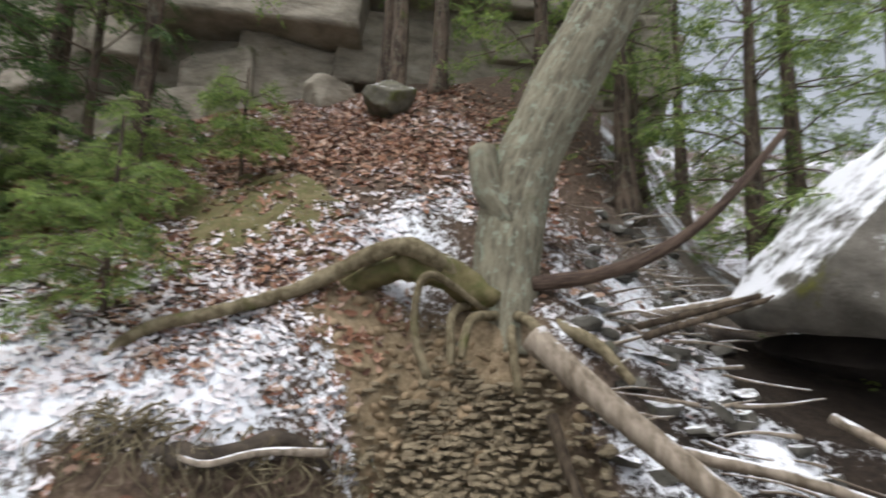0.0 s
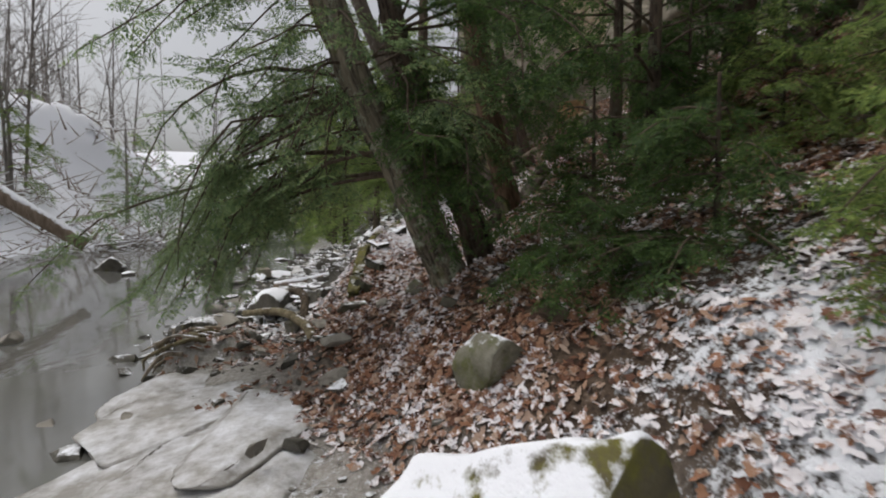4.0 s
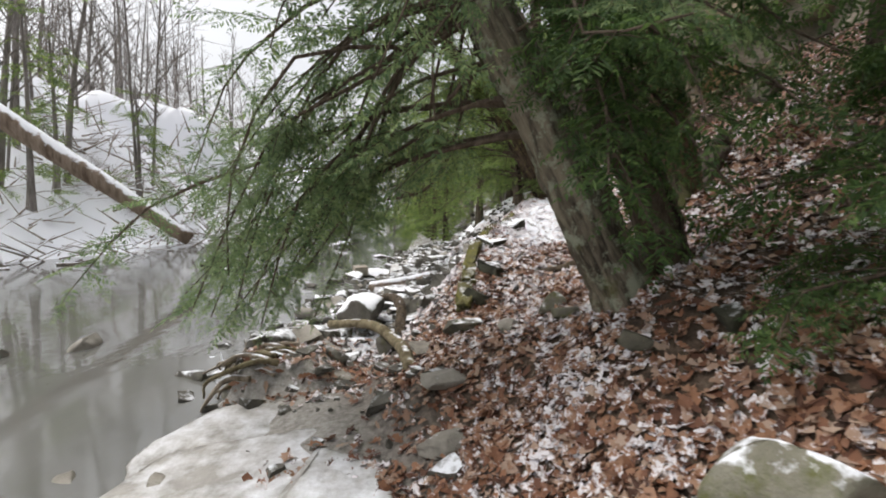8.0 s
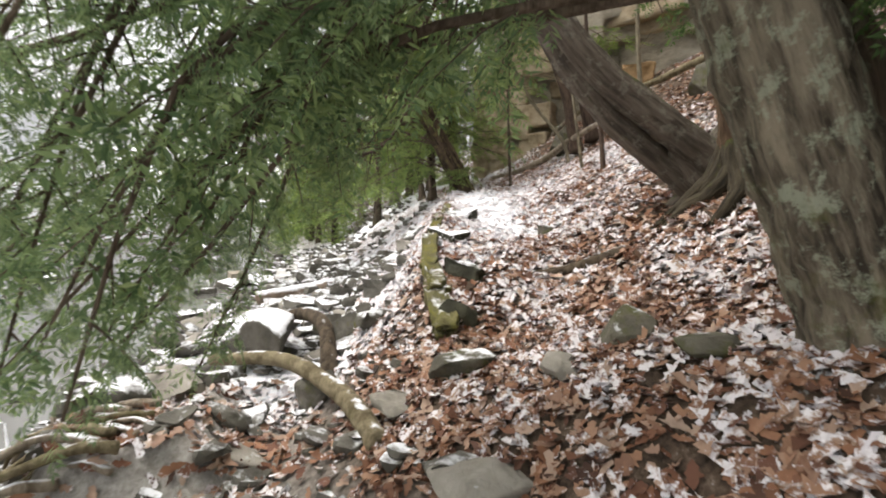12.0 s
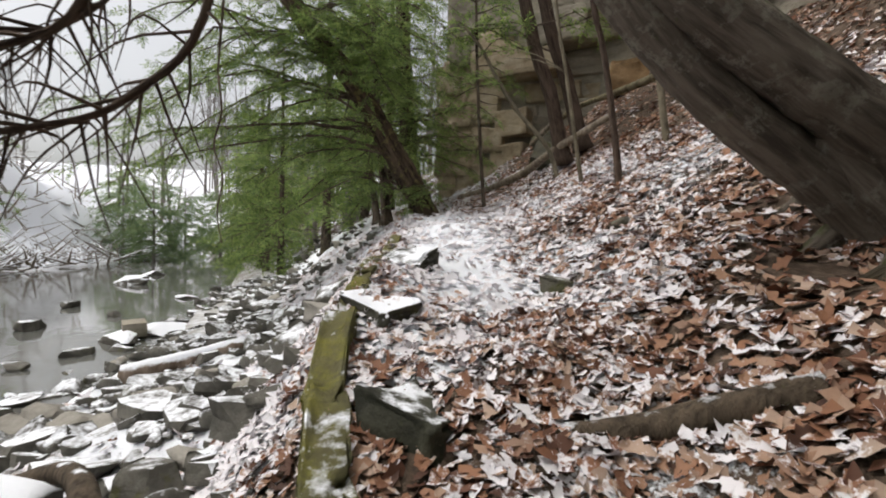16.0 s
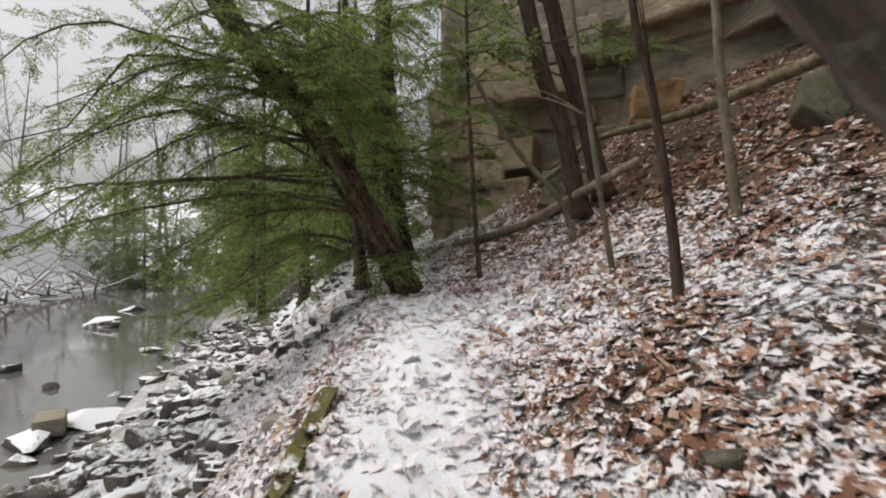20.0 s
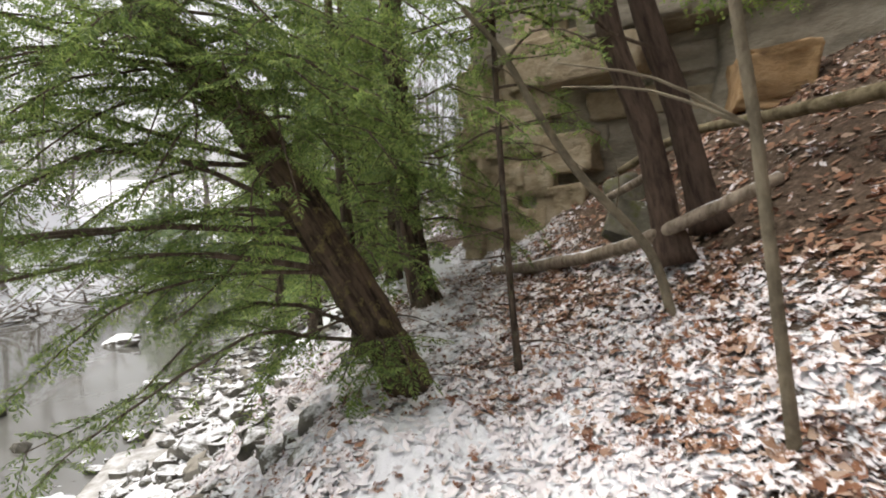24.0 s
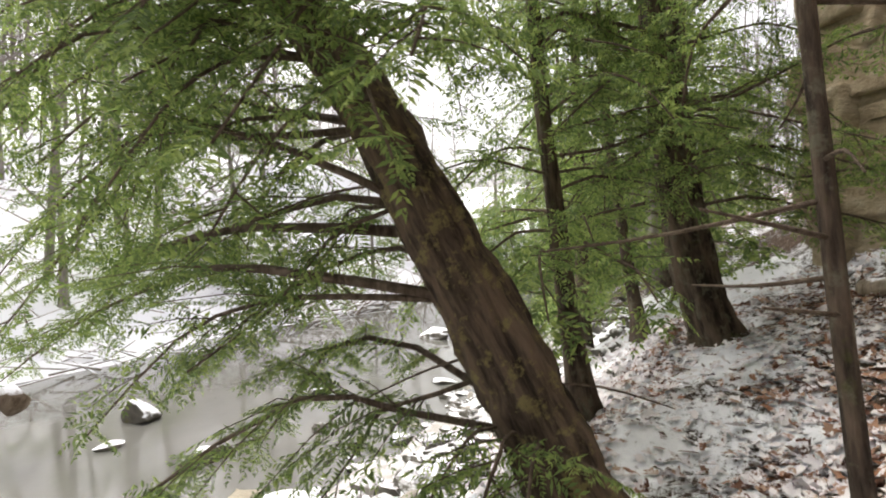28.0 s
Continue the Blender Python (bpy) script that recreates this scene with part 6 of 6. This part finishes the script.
log("fallen_log", [(-8.6, 3.45, 0.45), (-9.2, 3.35, 0.75), (-9.9, 3.0, 0.7), (-10.4, 2.4, 0.4)], 0.07, 0.05, M_DARKLOG, "dark rotting branch arched over the snowy stone")
log("fallen_log", [(-8.5, 4.95, ground_z(-8.5, 4.95) - 0.04), (-8.4, 5.15, ground_z(-8.4, 5.15) + 0.01), (-8.28, 5.35, ground_z(-8.28, 5.35) + 0.02), (-8.1, 5.55, ground_z(-8.1, 5.55) - 0.02)], 0.05, 0.055, M_DARKLOG, "half-buried root across the leafy path")
log("fallen_tree", [(-17.0, -4.0, 1.0), (-16.2, -6.2, 2.7), (-15.6, -8.6, 4.4), (-15.0, -11.5, 6.6)], 0.2, 0.34, M_SNOWLOG, "long fallen trunk topped with snow leaning into the creek", category="tree")
log("fallen_log", [(-4.95, 8.7, 4.2), (-5.6, 9.2, 4.1), (-6.5, 9.6, 4.0)], 0.07, 0.05, M_LOG, "snow-dusted dead branch on the slope")

# tangle of pale driftwood sticks on the far bank and at the near point
sticks = []
for k in range(1010):
    if k < 1000:
        x, y = srng.uniform(-58, -27) if k < 600 else srng.uniform(-34, -8), -9 - 12 * srng.uniform() ** 1.3
    else:
        x, y = srng.uniform(-9.6, -8.2), srng.uniform(1.2, 2.6)
    z = max(ground_z(x, y), 0)
    sc = (1.0 if k < 600 else 0.6) if k < 1000 else 0.16
    a, ln = srng.uniform(0, 6.28), srng.uniform(1, 4.2) * sc
    p = np.array([x, y, z + srng.uniform(0, 0.5) * sc])
    q = p + np.array([math.cos(a) * ln, math.sin(a) * ln * 0.6, srng.uniform(0, 1.6) * sc])
    sticks.append(tube([p, (p + q) / 2, q], srng.uniform(0.03, 0.09) * (sc if sc > 0.5 else 0.35), 0.015 * (1 if sc > 0.5 else 0.3), sides=5, steps=2))
v, f = joined(sticks)
tagged(new("driftwood_tangle", mesh_of("driftwood_tangle", v, tri(f), bark_material("snowy_driftwood", (0.2, 0.16, 0.12), (0.42, 0.36, 0.3), snow=(0.0, 0.35, 4.0), scale=8))), "tangle of pale snow-covered driftwood branches on the bank", "branches", kind="stuff")

# ---- the far bank: bare trees ----
frng = np.random.default_rng(17)


def bare_tree(seed):
    """A tall bare tree at the origin."""
    rng = np.random.default_rng(seed)
    h = rng.uniform(13, 19)
    t = thing("bare_tree", "tall bare winter tree on the far bank", "tree", "bare trees on the far bank")
    lean = rng.normal(size=2) * 0.5
    pts = [(0, 0, -0.4), (lean[0] * 0.3, lean[1] * 0.3, h * 0.3), (lean[0], lean[1], h * 0.65), (lean[0] * 1.6 + rng.normal() * 0.3, lean[1] * 1.6, h)]
    r = rng.uniform(0.06, 0.19)
    part("trunk", limb_mesh("trunk", pts, r, 0.03, M_HAZEBARK, sides=8, rough=0.04, rng=rng, steps=5), t)
    c = curve(pts, 10)
    tubes = []
    for k in range(20):
        j = int(rng.uniform(0.22, 0.97) * (len(c) - 1))
        a, ln = rng.uniform(0, 6.28), rng.uniform(1.0, 3.6) * (1.2 - j / len(c))
        d = np.array([math.cos(a), math.sin(a), rng.uniform(0.6, 1.6)])
        e = c[j] + d * ln
        tubes.append(tube([c[j], c[j] + d * ln * 0.5 - (0, 0, 0.1), e], 0.05 * (1.2 - j / len(c)), 0.012, sides=4, steps=2))
        for q in range(5):
            b = c[j] + (e - c[j]) * rng.uniform(0.3, 0.95)
            g = b + (d + rng.normal(size=3) * 0.7) * ln * 0.35
            tubes.append(tube([b, (b + g) / 2 + rng.normal(size=3) * 0.05 * ln, g], 0.016, 0.006, sides=3, steps=1))
    v, f = joined(tubes)
    tagged(part("branch_crown", mesh_of("branch_crown", v, tri(f), M_HAZEBARK), t), kind="stuff")
    return t


protos = [bare_tree(300 + k) for k in range(8)]
spots = []
while len(spots) < 150:
    x, y = frng.uniform(-75, 2), frng.uniform(-50, -12.5)
    if -64 < x < -36 and y > -24:
        continue
    if all((x - a) ** 2 + (y - b) ** 2 > 1.6 for a, b in spots):
        spots.append((x, y))
spots += [(x, y) for x, y in ((frng.uniform(-84, -56), frng.uniform(-12, 25)) for _ in range(110)) if not (-9 < y < 5 and x > -72)]
for k, (x, y) in enumerate(spots):
    m = pose(x, y, ground_z(x, y) - 0.1, frng.uniform(-3, 3), frng.uniform(-3, 3), frng.uniform(0, 360))
    if k < len(protos):
        protos[k].matrix_basis = m
    else:
        copy_thing(protos[k % len(protos)], m)
for k, p in enumerate(((-22, -13.5), (-25, -15), (-18.5, -14), (-30, -14.5), (-39, -13), (-44, 3.5), (-38, 4.5), (-33, 6), (-50, 2), (-60, -2), (-58, 3), (-27, 5.5), (-24.5, 5.2), (-30, 4.0), (-59, -3.5), (-56, -1), (-53, 1), (-63, 1), (-55, -11))):
    z = ground_z(*p)
    h = frng.uniform(6, 10)
    hemlock("green hemlock on the far bank", [(*p, z - 0.3), (p[0], p[1], z + h / 2), (p[0] + 0.2, p[1], z + h)], 0.13, 0.04, [], 400 + k, lod="far", bark=M_HAZEBARK, wild=(38 if k > 13 else 20, z + 0.6, z + h * 0.95, 3.2 if k > 13 else 2.4, 0, 180), frond=0.42, gap=0.26, sec=0.8, group="hemlocks on the far bank")

for p, sd in (((-48, -7.5), 470), ((-54, -4.0), 471), ((-51, -10.5), 472), ((-57, -7.5), 473)):
    z = ground_z(*p)
    # distance haze on these trees is only the paler needle colour
    hemlock("green hemlock coloured pale for haze, with boughs down to the snowy bank", [(*p, z - 0.3), (p[0], p[1], z + 3), (p[0] + 0.2, p[1], z + 6.5)], 0.1, 0.04, [], sd, lod="far", mat=M_NEEDLEPALED, bark=M_HAZEBARK, wild=(60, z + 0.1, z + 6, 3.2, 0, 180), frond=0.5, gap=0.22, sec=0.9, group="hemlocks on the far bank")
for k, p in enumerate(((-26, 2.9), (-30.5, 2.0), (-34, 1.4), (-38, 0.9), (-43, 0.4), (-21.5, 4.4), (-23, 5.6), (-20.6, 6.0))):
    z = ground_z(*p)
    h = frng.uniform(6.5, 9)
    hemlock("bright green hemlock with low boughs over the creek bank", [(*p, z - 0.3), (p[0], p[1], z + h / 2), (p[0] + 0.2, p[1], z + h)], 0.12, 0.04, [], 450 + k, lod="far", wild=(40, z + 0.3, z + h * 0.9, 2.9 if k < 5 else 1.7, 260, 150), frond=0.36, gap=0.2, sec=0.8, group="hemlocks along the creek bank")

# ---- fallen leaves ----
lrng = np.random.default_rng(23)


def leaves(n, x0, x1, y0, y1, keep, size):
    x, y = lrng.uniform(x0, x1, n), lrng.uniform(y0, y1, n)
    ok = lrng.uniform(size=n) < keep(x, y)
    return x[ok], y[ok], np.full(ok.sum(), size)


def on_slope(x, y):
    lip = np.interp(x, SX, LIP_Y)
    k = np.clip((y - np.interp(x, SX, BEACH_Y) + 0.3) / 0.8, 0, 1) * (y < np.interp(x, SX, CLIFF_Y) + 0.3)
    way = np.exp(-((y - lip - 0.6) / 0.5) ** 2) * np.clip((-9.0 - x) / 1.5, 0, 1)
    edge_x = x + 0.9 * vnoise(x * 1.6, y * 6.5, 44) + 0.4 * (y - 8)
    steep = np.clip(2.2 + 1.3 * np.clip((-0.75 - edge_x) / 0.7, 0, 1) - 1.6 * abs(land(x, y + 0.12) - land(x, y - 0.12)) / 0.24, 0, 1)
    return k * steep * (1 - 0.82 * way) * (1 - np.exp(-(((x + 8.5) / 0.75) ** 2 + ((y - 6.15) / 0.5) ** 2))) * np.where(x > 0.2, 0.25, 1) * np.where(x < -9.5, 0.85, 1) * np.clip(0.8 + 1.2 * vnoise(x * 1.1, y * 1.1, 31), 0.2, 1)


def few(x, y):
    point = (x < -7.4) * (x > -9.0) * (y > 1.95) * (y < 3.4)
    return 0.5 * point + (0.12 + 0.3 * np.clip((x + 9.5) / 1.0, 0, 1) * (x < -4.8) * (y > 2.3)) * (y > np.interp(x, SX, SHORE) + 0.15) * (y < np.interp(x, SX, BEACH_Y)) * np.clip(0.5 + 2.5 * vnoise(x * 0.9, y * 0.9, 33), 0, 1) * 2.5


lots = [leaves(66000, -20.5, 1.5, 3.2, 12.5, on_slope, 0.042), leaves(52000, -19, -1.5, 3.6, 8.6, on_slope, 0.039), leaves(16000, -16, -2, 1.6, 5.0, few, 0.046), leaves(9000, -9.5, -3.5, 3.6, 6.4, on_slope, 0.04), leaves(16000, -6.5, 0.8, 7.5, 13, on_slope, 0.046)]
lx, ly, lsz = (np.concatenate(c) for c in zip(*lots))
n = len(lx)
lz = land(lx, ly)
e = 0.04
nrm = np.stack([-(land(lx + e, ly) - lz) / e, -(land(lx, ly + e) - lz) / e, np.ones(n)], -1)
nrm = nrm * np.array([0.7, 0.7, 1]) + lrng.normal(size=(n, 3)) * 0.33
nrm /= np.linalg.norm(nrm, axis=1)[:, None]
a = lrng.uniform(0, 2 * np.pi, n)
dr = np.stack([np.cos(a), np.sin(a), 0 * a], -1)
dr -= nrm * (dr * nrm).sum(1)[:, None]
dr /= np.linalg.norm(dr, axis=1)[:, None]
sd = np.cross(nrm, dr)
sz = lsz * lrng.uniform(0.6, 1.35, n)
wd = lrng.uniform(0.5, 0.9, n)
cup = lrng.uniform(-0.15, 0.45, n)
SHAPE = np.array([(-1.15, 0, 0.1), (-0.55, 0.55, 0.8), (-0.3, 0.4, 0.5), (0.1, 0.95, 1.1), (0.35, 0.5, 0.5), (0.75, 0.6, 1), (1.05, 0, 0.5), (0.6, -0.7, 1.1), (0.25, -0.45, 0.4), (-0.1, -0.9, 1), (-0.4, -0.45, 0.5), (-0.75, -0.5, 0.8), (-0.1, 0, 0)])
k = len(SHAPE)
shape = SHAPE[None] * (1 + lrng.normal(size=(n, k, 1)) * (0.2, 0.2, 0.5))
shape[:, :, 2] += lrng.normal(size=(n, 1)) * SHAPE[None, :, 0] * 0.5
lv = np.stack([lx, ly, lz + 0.014], -1)[:, None] + sz[:, None, None] * (shape[:, :, 0:1] * dr[:, None] + shape[:, :, 1:2] * wd[:, None, None] * sd[:, None] + (shape[:, :, 2:3] * cup[:, None, None] + 0.12) * nrm[:, None])
LF = np.array([(q, (q + 1) % (k - 1), k - 1) for q in range(k - 1)])
lf = LF[None, :, ::-1] + (np.arange(n) * k)[:, None, None]
leaf_mesh = mesh_of("leaf_litter", lv.reshape(-1, 3), lf.reshape(-1, 3), M_LEAF, smooth=True)
give(leaf_mesh, "snow", np.repeat(np.clip(snow_cover(lx, ly) + 0.03 * np.clip((-5.5 - lx) / 2, 0, 1), 0, 1), k))
tagged(new("leaf_litter", leaf_mesh), "brown fallen beech and oak leaves dusted with snow over the slope", "leaves", kind="stuff")
